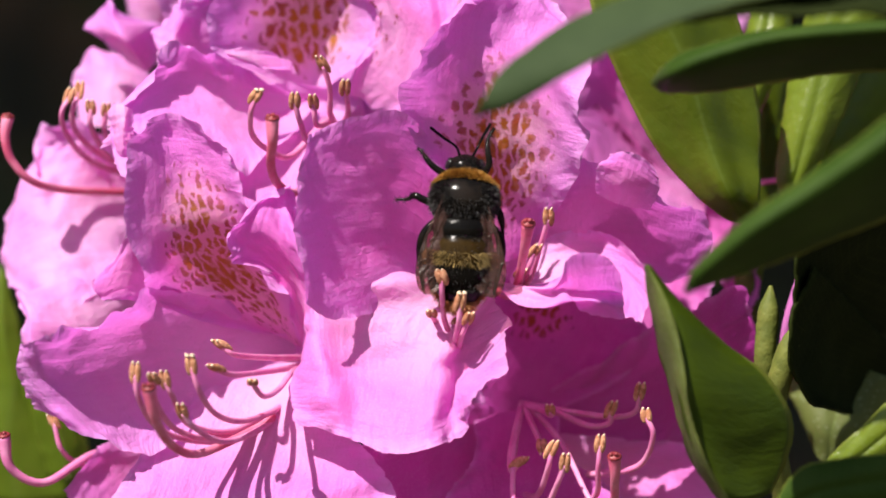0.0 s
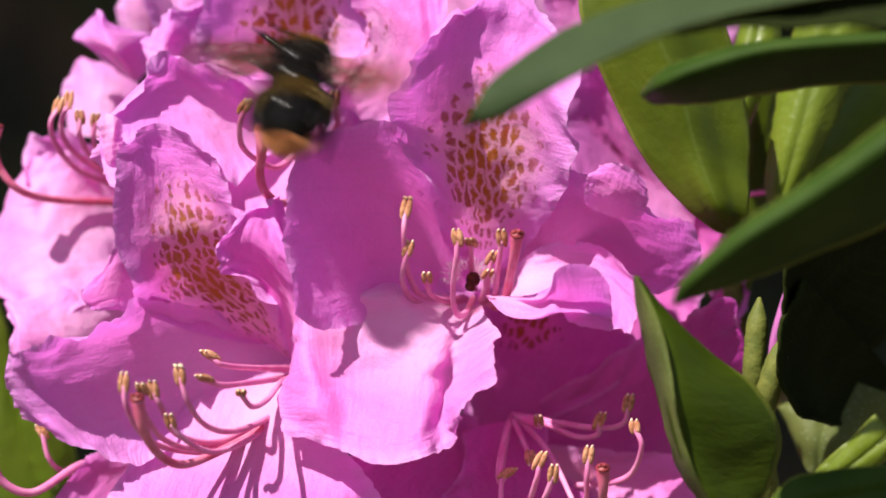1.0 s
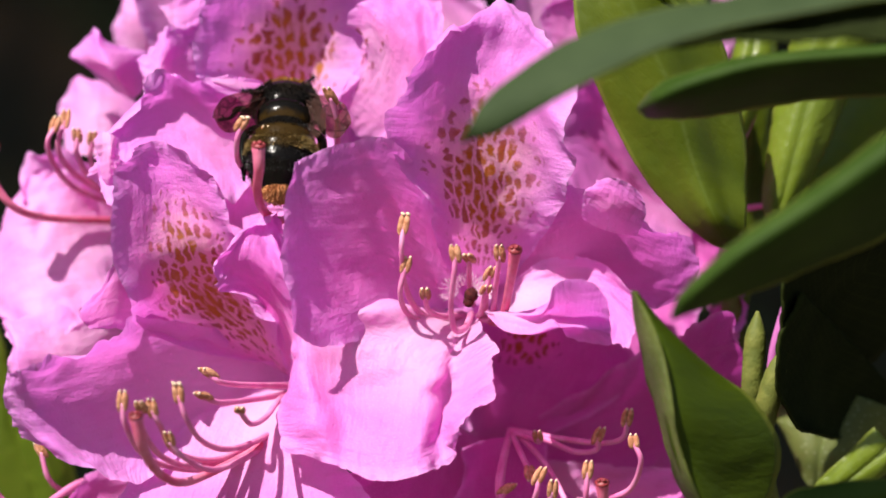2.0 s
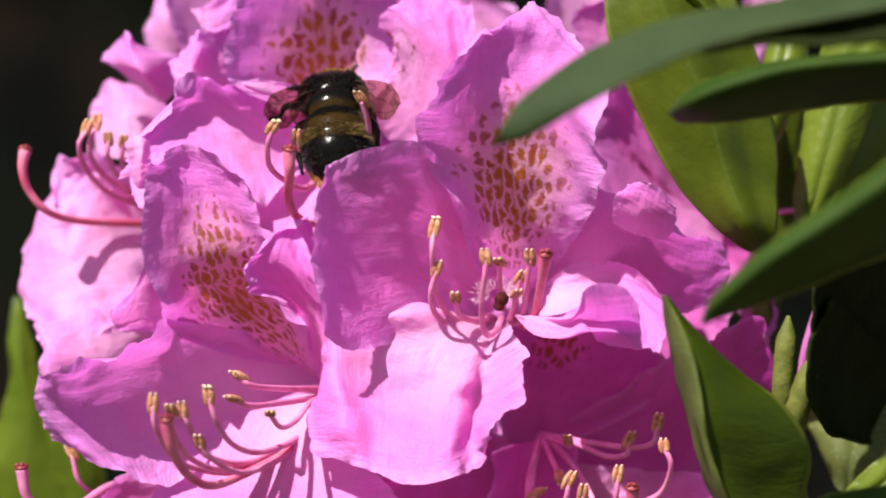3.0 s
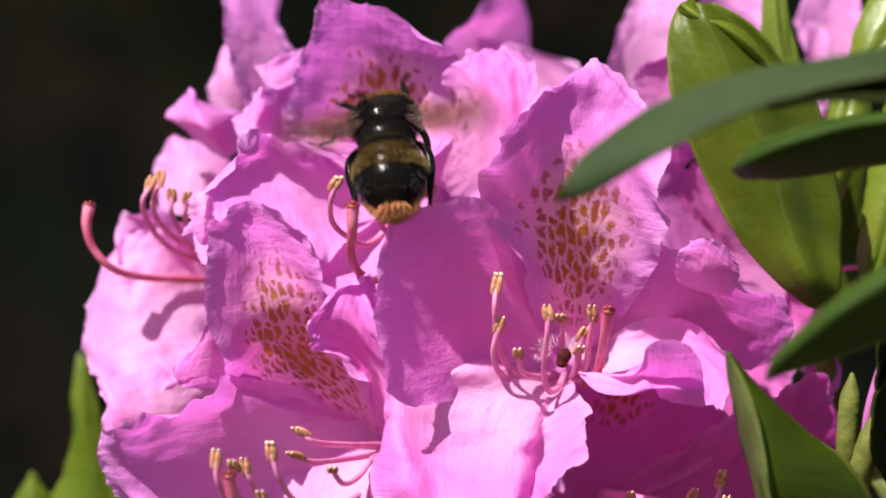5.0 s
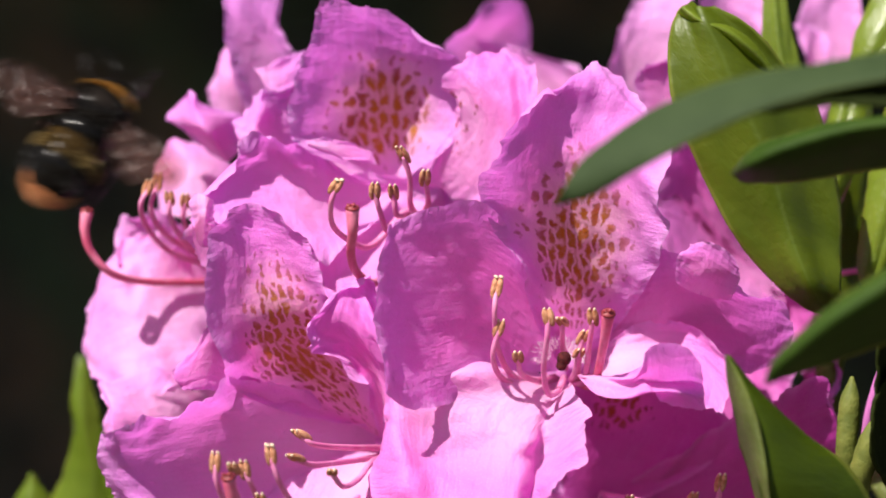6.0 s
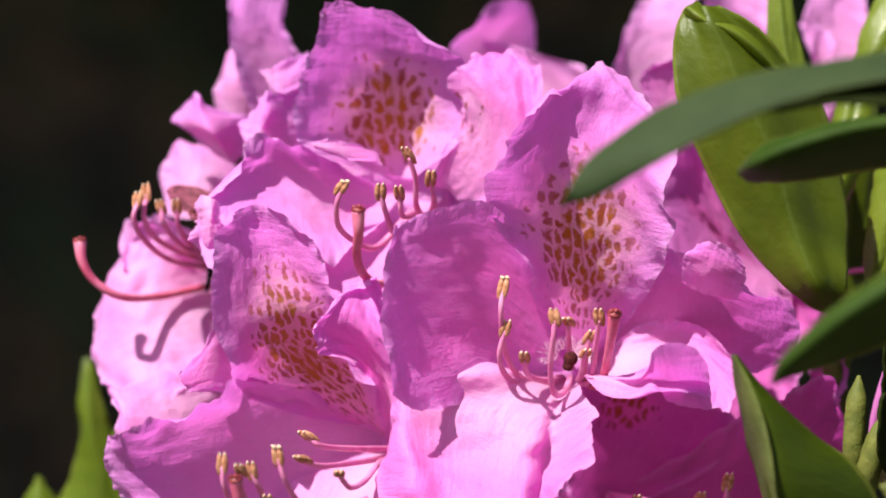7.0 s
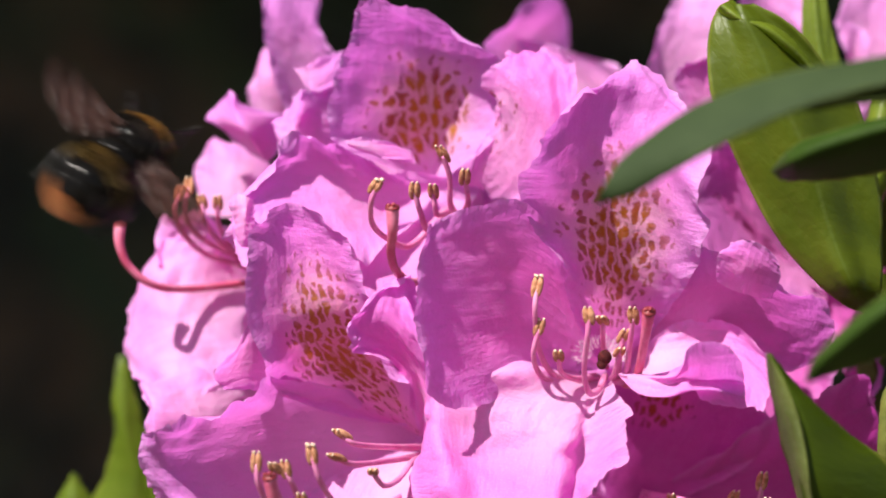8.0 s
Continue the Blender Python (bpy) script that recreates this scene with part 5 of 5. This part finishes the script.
def shell_material():
    """Black shell; dull gold across one ring of the abdomen and buff at the tail, as the coat shows through."""
    k = Nodes("black_bee_shell")
    where = k.n("ShaderNodeTexCoord").outputs["Object"]
    y = k.n("ShaderNodeSeparateXYZ", i0=where).outputs[1]
    fine = k.noise(where, 900.0, 3.0)
    w = k.math("ADD", y, k.math("MULTIPLY", k.math("SUBTRACT", fine, 0.5), 0.0012))
    gold = k.math("MULTIPLY", k.step(w, -0.0058, -0.0048), k.math("SUBTRACT", 1.0, k.step(w, -0.0022, -0.0012)))
    buff = k.math("SUBTRACT", 1.0, k.step(w, -0.0124, -0.0118))
    col = k.mix(gold, (0.004, 0.0035, 0.003), (0.026, 0.015, 0.004))
    col = k.mix(buff, col, (0.012, 0.008, 0.005))
    face = k.n("ShaderNodeBsdfPrincipled", Base_Color=col, Roughness=0.2, Normal=k.bump(fine, 0.4, 0.0002))
    face.inputs["Specular IOR Level"].default_value = 0.08
    return k.finish(face.outputs[0])


def wing_material():
    k = Nodes("smoky_wing")
    where = k.n("ShaderNodeTexCoord").outputs["Object"]
    long_at = k.n("ShaderNodeMapping", i0=where, Scale=(0.35, 1.0, 1.0)).outputs[0]
    cells = k.n("ShaderNodeTexVoronoi", {"feature": "DISTANCE_TO_EDGE"}, Vector=long_at, Scale=420.0).outputs[0]
    vein = k.math("SUBTRACT", 1.0, k.step(cells, 0.01, 0.04))
    wrinkle = k.noise(k.n("ShaderNodeMapping", i0=where, Scale=(0.5, 1.0, 1.0)).outputs[0], 700.0, 3.0)
    clear = k.n("ShaderNodeBsdfTransparent", Color=(0.90, 0.70, 0.66)).outputs[0]
    face = k.n("ShaderNodeBsdfPrincipled", Base_Color=k.mix(vein, (0.075, 0.046, 0.04), (0.03, 0.018, 0.014)), Roughness=0.3, Normal=k.bump(k.math("ADD", wrinkle, k.math("MULTIPLY", vein, 0.3)), 0.8, 0.0005))
    face.inputs["Specular IOR Level"].default_value = 0.25
    return k.finish(k.n("ShaderNodeMixShader", i0=k.math("ADD", 0.3, k.math("MULTIPLY", vein, 0.2)), i1=clear, i2=face.outputs[0]).outputs[0])


def gloss_material():
    """Bare, polished black shell."""
    k = Nodes("polished_black_shell")
    where = k.n("ShaderNodeTexCoord").outputs["Object"]
    fine = k.noise(where, 1400.0, 3.0)
    col = k.mix(k.step(k.noise(where, 300.0), 0.4, 0.7), (0.004, 0.0035, 0.003), (0.012, 0.009, 0.007))
    face = k.n("ShaderNodeBsdfPrincipled", Base_Color=col, Roughness=k.math("ADD", 0.1, k.math("MULTIPLY", fine, 0.16)), Normal=k.bump(fine, 0.3, 0.00012))
    face.inputs["Specular IOR Level"].default_value = 0.09
    return k.finish(face.outputs[0])


shell_mat, wing_mat, gloss_mat = shell_material(), wing_material(), gloss_material()
black_hair = hair_material("black_hair", (0.004, 0.0035, 0.0035), (0.014, 0.011, 0.009))
gold_hair = hair_material("golden_hair", (0.22, 0.095, 0.008), (0.40, 0.19, 0.025))
dull_hair = hair_material("dull_gold_hair", (0.06, 0.038, 0.009), (0.30, 0.20, 0.06))
buff_hair = hair_material("buff_hair", (0.32, 0.105, 0.03), (0.50, 0.22, 0.085))
eye_mat = plain_material("dark_eye", (0.01, 0.008, 0.01), (0.02, 0.015, 0.015), 0.15, 2000)


def lump(name, centre, radii, material, parent, ringed=0, flat=0.0, label="", nu=40, nv=28):
    """A rounded body part along y; ringed: segments with overlapping edges."""
    verts = []
    for i in range(nv + 1):
        q = math.pi * i / nv
        y = -math.cos(q)
        step = 1.0
        if ringed:
            f = ((1 - y) / 2 * ringed) % 1.0
            step = 1.0 + 0.085 * (f - 0.4)
        taper = 1.0 - flat * max(0.0, -y) ** 1.5
        for j in range(nu):
            w = 2 * math.pi * j / nu
            s = max(0.01, math.sin(q)) * step * taper
            verts.append(((centre[0] + radii[0] * s * math.cos(w)) / 1000, (centre[1] + radii[1] * y) / 1000, (centre[2] + radii[2] * s * math.sin(w)) / 1000))
    faces = [(i * nu + j, i * nu + (j + 1) % nu, (i + 1) * nu + (j + 1) % nu, (i + 1) * nu + j) for i in range(nv) for j in range(nu)]
    faces += [tuple(range(nu - 1, -1, -1)), tuple(nv * nu + j for j in range(nu))]
    return mesh_object(name, verts, [f[::-1] for f in faces], material, parent, label)


def coat(centre, radii, count, length, keep, material, parent, label, seed):
    """Single hairs that stand on a rounded part, combed backwards; keep(x, y, z) says where, in shares of the radii."""
    rng = random.Random(seed)
    verts, faces = [], []
    c, r = Vector(centre), Vector(radii)
    while len(faces) < count:
        v = Vector((rng.gauss(0, 1), rng.gauss(0, 1), rng.gauss(0, 1))).normalized()
        if not keep(v.x, v.y, v.z) or v.z < -0.75:
            continue
        p = c + Vector((v.x * r.x, v.y * r.y, v.z * r.z)) * 0.97
        nrm = Vector((v.x / r.x, v.y / r.y, v.z / r.z)).normalized()
        way = (nrm + Vector((rng.uniform(-0.4, 0.4), -0.35 + rng.uniform(-0.4, 0.4), rng.uniform(-0.4, 0.4)))).normalized()
        side = way.cross(Vector((rng.uniform(-1, 1), rng.uniform(-1, 1), rng.uniform(-1, 1)))).normalized() * 0.055
        ln = length * rng.uniform(0.6, 1.15)
        b = len(verts)
        verts += [(p - side) / 1000, (p + side) / 1000, (p + way * ln - Vector((0, 0.2 * ln, 0))) / 1000]
        faces.append((b, b + 1, b + 2))
    return tagged(mesh_object("fur", verts, faces, material, parent, label, smooth=False), kind="stuff")


def bristles(way, parent):
    """Short stiff hairs along a leg."""
    rng = random.Random(len(parent.name) + 3)
    pts = glide(way, 60)[8:]
    verts, faces = [], []
    for p in pts:
        for _ in range(3):
            v = Vector((rng.gauss(0, 1), rng.gauss(0, 1), rng.gauss(0, 1))).normalized()
            c = Vector(p) + v * 0.2
            side = v.cross(Vector((rng.uniform(-1, 1), rng.uniform(-1, 1), 0.5))).normalized() * 0.05
            b = len(verts)
            verts += [(c - side) / 1000, (c + side) / 1000, (c + v * rng.uniform(0.4, 0.8)) / 1000]
            faces.append((b, b + 1, b + 2))
    tagged(mesh_object("bristles", verts, faces, black_hair, parent, "stiff black hairs on the leg", smooth=False), kind="stuff")


def limb(name, points, radii, parent, material, label=""):
    """A jointed leg or feeler in the bee's own space (x, y, z in millimetres)."""
    ob = tube(name, [(x, z, -y) for x, y, z in points], radii, material, parent, n=22, sides=8, label=label)
    ob.data.transform(Matrix.Translation(-CENTRE))
    return ob


def wing(name, length, width, hinge, parent, side):
    """One wing in its own space, its hinge at the origin, reaching out along x: narrow at the root, round at the tip."""
    n, m = 30, 9
    verts, faces = [], []
    for i in range(n + 1):
        q = i / n
        lead = 0.16 * width * math.sin(q * math.pi * 0.8)
        trail = -width * (0.1 + 0.74 * math.sin(min(1.0, q / 0.72) * math.pi / 2))
        if q > 0.66:
            # both edges come together in a half circle
            close, mid = math.sqrt(max(0.0, 1 - ((q - 0.66) / 0.34) ** 2)), -0.3 * width
            lead, trail = mid + (lead - mid) * close, mid + (trail - mid) * close
        for j in range(m):
            f = j / (m - 1)
            y = lead + (trail - lead) * f
            crimp = 0.22 * math.sin(f * 11 + q * 4) * (1 - 0.5 * q) + 0.12 * math.sin(q * 23 + f * 5)
            verts.append((side * length * q / 1000, y / 1000, (crimp + 0.5 * q * q) / 1000))
    for i in range(n):
        for j in range(m - 1):
            a = i * m + j
            faces.append((a, a + 1, a + m + 1, a + m))
    ob = mesh_object(name, verts, faces, wing_mat, parent, "smoky brown transparent wing with dark veins")
    thick = ob.modifiers.new("thickness", "SOLIDIFY")
    thick.thickness = 0.00004
    ob.location = Vector(hinge) / 1000
    return ob


def bumblebee():
    bee = new("bumblebee")
    bee.empty_display_size = 0.01
    tagged(bee, "black bumblebee with golden collar, dull gold band and buff tail", "bumblebee")
    thorax, head, belly = ((0, 3.8, 0), (4.8, 4.0, 3.9)), ((0, 8.6, -0.7), (2.7, 2.1, 2.3)), ((0, -5.2, -0.3), (4.85, 6.5, 4.2))
    lump("waist", (0, -0.4, -0.4), (4.2, 2.9, 3.4), shell_mat, bee)
    lump("thorax", *thorax, gloss_mat, bee, label="bald glossy black thorax")
    ob = lump("head", *head, gloss_mat, bee)
    for s in (-1, 1):
        lump("eye", (s * 2.1, 9.1, -0.7), (0.75, 1.1, 1.4), eye_mat, ob)
        out = 5.2 if s < 0 else 3.2
        limb("antenna", [(s * 0.9, 10.2, 0.2), (s * 1.5, 11.3, 0.9), (s * out * 0.62, 12.6, 0.7), (s * out, 12.6 + 9 / out, 0.2)], (0.2, 0.17, 0.2, 0.22), ob, shell_mat)
    abdomen = lump("abdomen", *belly, shell_mat, bee, ringed=6, flat=0.25, label="glossy ringed black abdomen with a dull gold band")
    coat(*thorax, 4200, 0.95, lambda x, y, z: 0.42 < y < 0.9 and z > -0.5, gold_hair, bee, "golden collar fur", 1)
    coat(*thorax, 4200, 0.85, lambda x, y, z: y <= 0.55 and (z < 0.78 or y < -0.3 or abs(x) > 0.45), black_hair, bee, "short black fur", 2)
    coat(*head, 700, 0.6, lambda x, y, z: y < 0.5, black_hair, bee, "short black fur", 3)
    coat(*belly, 1800, 0.8, lambda x, y, z: y > 0.55 or (-0.6 < y < 0.05 and abs(x) > 0.55), black_hair, abdomen, "short black fur", 4)
    coat(*belly, 700, 0.5, lambda x, y, z: -0.6 < y < 0.6 and z > 0, black_hair, abdomen, "sparse black hairs", 7)
    coat(*belly, 2600, 0.95, lambda x, y, z: 0.0 < y < 0.3 and (abs(x) > 0.45 or z < 0.5 or (x * 91.7) % 1 < 0.3), dull_hair, abdomen, "dull gold band of fur", 5)
    coat((0, -5.2, -0.3), (4.1, 6.4, 3.7), 3400, 1.2, lambda x, y, z: y < -0.82 or (y < -0.45 and z < 0.05), buff_hair, abdomen, "buff tail fur", 6)
    # the fore body nods down from the waist
    nod = pose(0, 0.001, -0.0005, -26) @ pose(0, -0.001, 0.0005)
    for ob in [o for o in bee.children_recursive if o.type == "MESH"]:
        if sum(v.co.y for v in ob.data.vertices) / len(ob.data.vertices) > 0.0015:
            ob.data.transform(nod)
    wings = []
    for s in (-1, 1):
        wings.append((wing("forewing", 13.2, 5.2, (s * 3.2, 3.6, 1.6), bee, s), s, 0.0))
        wings.append((wing("hindwing", 9.4, 4.2, (s * 3.0, 2.0, 1.6), bee, s), s, 12.0))
        # thigh, shin and foot; the fore pair reaches ahead, the hind pair lies along the abdomen
        if s > 0:
            fore = [(2.0, 6.6, -2.8), (3.2, 8.6, -2.2), (2.9, 10.6, -2.2), (2.9, 12.2, -2.8), (3.7, 13.8, -3.2)]
            middle = [(2.4, 3.6, -2.9), (4.6, 2.6, -2.2), (5.4, 1.0, -2.8), (5.7, -0.6, -3.4), (5.9, -2.4, -4.0)]
        else:
            fore = [(-2.0, 6.6, -2.8), (-4.0, 7.6, -2.4), (-5.4, 8.8, -2.6), (-6.0, 9.6, -3.2), (-6.8, 10.4, -3.8)]
            middle = [(-2.4, 3.6, -2.9), (-4.9, 3.1, -1.9), (-6.9, 3.8, -2.2), (-7.8, 3.2, -3.2), (-9.6, 3.0, -3.6)]
        hind = [(s * 2.0, 1.4, -2.9), (s * 4.9, -0.8, -2.4), (s * 5.6, -3.4, -2.8), (s * 5.3, -6.8, -3.6), (s * 5.0, -9.6, -4.2)]
        for way, sizes in ((fore, (0.5, 0.5, 0.42, 0.24, 0.16)), (middle, (0.55, 0.55, 0.5, 0.26, 0.16)), (hind, (0.6, 0.6, 0.75, 0.5, 0.2))):
            ob = limb("leg", way, sizes, bee, gloss_mat)
            bristles(way, ob)
    return bee, abdomen, wings


bee, bee_abdomen, wings = bumblebee()


def ant():
    """A small dark ant, its head towards +y."""
    ob = new("ant")
    ob.empty_display_size = 0.003
    tagged(ob, "small dark brown ant crawling on a pink petal", "ant")
    lump("head", (0, 1.15, 0.1), (0.26, 0.32, 0.22), shell_mat, ob, nu=14, nv=10)
    lump("thorax", (0, 0.35, 0.1), (0.2, 0.55, 0.2), shell_mat, ob, nu=14, nv=10)
    lump("abdomen", (0, -0.85, 0.12), (0.4, 0.65, 0.36), shell_mat, ob, nu=16, nv=12)
    for s in (-1, 1):
        limb("antenna", [(s * 0.1, 1.4, 0.15), (s * 0.4, 1.8, 0.3), (s * 0.45, 2.2, 0.1)], (0.05, 0.045, 0.04), ob, shell_mat)
        for y, reach in ((0.6, 1.3), (0.35, 0.3), (0.1, -1.2)):
            limb("leg", [(s * 0.15, y, 0.05), (s * 0.7, y + (reach - y) * 0.5, 0.35), (s * 1.1, reach, -0.3)], (0.06, 0.06, 0.035), ob, shell_mat)
    return ob


crawler = ant()
# seconds, x, z, d in millimetres, heading in degrees clockwise from up
ANT_ROWS = [
    (0, 37.5, 20.2, -28, -80),
    (4.2, 37.5, 20.2, -28, -80),
    (4.4, 32.1, 19.1, -27, -60),
    (4.5, 32, 18.5, -27, 30),
    (4.7, 32.1, 18.2, -27, 28),
    (5.2, 33.8, 19.4, -27, 60),
    (5.6, 37.1, 19.7, -28, 70),
    (8, 37.1, 19.7, -28, 70),
]

# seconds, x, z, d in millimetres, then degrees: heading clockwise from up, head tilted away, roll
BEE_ROWS = [
    (0, 9.4, -3.7, 6, 3, -3, 0),
    (0.2, 8.4, -3.8, 6, 1, -3, 0),
    (0.4, 7.2, -4.0, 6, -6, -2, 0),
    (0.6, 6.8, -2.4, 7, -6, -1, 0),
    (0.7, 7.3, 1.2, 10, -10, 4, 0),
    (0.8, 7.9, 5, 18, -17, 8, 0),
    (0.9, 6.8, 7.6, 18, -34, 44, 0),
    (0.95, 0.6, 11.9, 18, -10, 40, 0),
    (1, -11.9, 17.6, 14, 8, 36, 0),
    (1.1, -26.6, 29.0, 14, 20, 32, 0),
    (1.2, -28.4, 26.6, 14, 22, 34, 0),
    (1.3, -15.5, 20.7, 10, 5, 38, 0),
    (1.4, -14.9, 15.5, 6, 2, 50, 0),
    (1.5, -14.3, 13.9, 2, 2, 50, 0),
    (1.7, -14.3, 14.4, 0, 4, 50, 0),
    (2.8, -11.2, 17.5, 0, -4, 50, 0),
    (3, -11.2, 17.5, 0, -5, 51, 0),
    (3.5, -11.5, 17.8, 0, -5, 52, 0),
    (4, -11.6, 17.9, 0, -6, 52, 0),
    (4.5, -11.7, 17.8, 0, -6, 52, 0),
    (4.8, -11.4, 17.8, 0, -5, 50, 0),
    (5.1, -14.5, 23.6, 14, -10, 30, 0),
    (5.4, -33.4, 29.4, 20, -25, 20, 0),
    (5.6, -43, 25.2, 16, 10, 15, 0),
    (5.8, -51.1, 24.8, 6, 29, 34, 0),
    (5.9, -68.4, 22.5, 4, 32, 26, 0),
    (6, -55.1, 22.1, 2, 31, 14, 0),
    (6.1, -42.1, 18.8, -12, 22, 25, 0),
    (6.2, -39.4, 14.6, -24, 14, 30, 0),
    (6.4, -35.6, 9.4, -29, 14, 35, 0),
    (6.8, -34.0, 8.2, -30, 16, 35, 0),
    (7.4, -34.8, 8.4, -30, 14, 35, 0),
    (7.7, -37.3, 9.9, -28, 10, 30, 0),
    (7.8, -35.8, 15.5, -25, 8, 28, 0),
    (7.9, -40.1, 14.7, -14, 16, 20, 0),
    (8, -55.4, 18.2, 6, 46, 30, 0),
]


def motions():
    def bee_pose(x, z, d, turn, tilt, roll):
        return Matrix.Translation(at(x, z, d)) @ pose(0, 0, 0, 0, turn, 0) @ pose(0, 0, 0, 90) @ pose(0, 0, 0, -tilt) @ pose(0, 0, 0, 0, roll, 0)

    walk(bee, [(t, bee_pose(*rest)) for t, *rest in BEE_ROWS])

    # the abdomen bends down from the waist while the bee works head-first in the top flower
    bend = ((0.0, 0, 0), (1.2, 0, 0), (1.5, 12, -0.6), (2.2, 27, -1.4), (4.8, 27, -1.4), (5.2, 0, 0), (8.0, 0, 0))
    walk(bee_abdomen, [(t, pose(0, y / 1000, 0, a)) for t, a, y in bend])

    walk(crawler, [(t, Matrix.Translation(at(x, z, d)) @ pose(0, 0, 0, 0, turn, 0) @ pose(0, 0, 0, 90)) for t, x, z, d, turn in ANT_ROWS])

    # wings: folded back while it sits, beating while it flies
    flights = ((0.55, 1.75), (4.9, 6.3), (7.75, 8.0))
    for ob, s, late in wings:
        hinge = ob.location.copy()
        rows = []
        for f in range(0, 241):
            t = f / 30
            flying = any(a <= t <= b for a, b in flights)
            if flying:
                up = (0, 78, 4, -74)[f % 4]
                rows.append((t, Matrix.Translation(hinge) @ pose(0, 0, 0, 0, -s * up, s * (-8 - late * 0.6))))
            elif f % 5 == 0 or any(abs(t - e) < 0.12 for e in (0.55, 1.75, 4.9, 6.3, 7.75)):
                swept = (76 if t < 0.25 else 62) if t < 1 else 14 if t > 6 else 58
                lift = 5 if t < 1 else 20
                shiver = 2.0 * math.sin(f * 1.7)
                feather = 62 if 1 < t < 6 else 0
                rows.append((t, Matrix.Translation(hinge) @ pose(0, 0, 0, feather, -s * (lift - late * 0.3), s * (-swept - late * 0.8 + shiver))))
        walk(ob, rows)

    # the bee's weight pushes the stamens aside: number, and where the anther goes
    def push(number, place, times, carried=False):
        ob, flower_ob, tip = stamens[number]
        base = flower_ob.location
        if carried:
            turn = Matrix.Translation(at(*place) - tip)
        else:
            turn = (tip - base).rotation_difference(at(*place) - base).to_matrix().to_4x4()
        a, b, c, d = times
        rows = [(0.0, turn if a <= 0 else Matrix())]
        rows += [(a, Matrix()), (b, turn)] if a > 0 else []
        rows += [(c, turn), (d, Matrix()), (8.0, Matrix())]
        walk(ob, rows)

    for number, *place in (
        (83, 6.5, -10.9, 9),
        (80, 8.9, -14.3, 10),
        (81, 9.8, -17.2, 9),
        (82, 4.4, -16.5, 6),
        (84, 8.2, -18.4, 4),
        (85, 21.2, -2.7, 6),
        (86, 19.4, -7.4, 4),
        (87, 17.4, -10.5, 2),
    ):
        push(number, place, (0.0, 0.0, 0.6, 0.9))
    for number, *place in (
        (194, -7.1, 17.9, 7),
        (191, -16.7, 12.5, 6),
        (192, -10.5, 9.1, -9),
        (193, -5.2, 9, -8),
    ):
        push(number, place, (1.3, 1.5, 4.8, 5.1), number == 194)

    # the side flower nods, and its style and stamens swing, under the bee's weight
    sag = ((0.0, 0, 0), (5.7, 0, 0), (6.0, -0.6, -2.0), (6.2, -2.2, -5), (6.5, -2.4, -8), (7.0, -2.6, -15), (7.5, -3.2, -24), (7.8, -2.4, -20), (8.0, -0.8, -9))
    rest = flowers["l"].location.copy()
    walk(flowers["l"], [(t, Matrix.Translation(rest) @ pose(0, 0, 0, 0, a, 0)) for t, a, b in sag])
    for part_ob in flowers["l"].children:
        share = {"style": 1.0, "stamen": 0.75}.get(part_ob.name.split(".")[0], 0.0)
        if share:
            walk(part_ob, [(t, pose(0, 0, 0, 0, (b - a) * share, 0)) for t, a, b in sag])


motions()
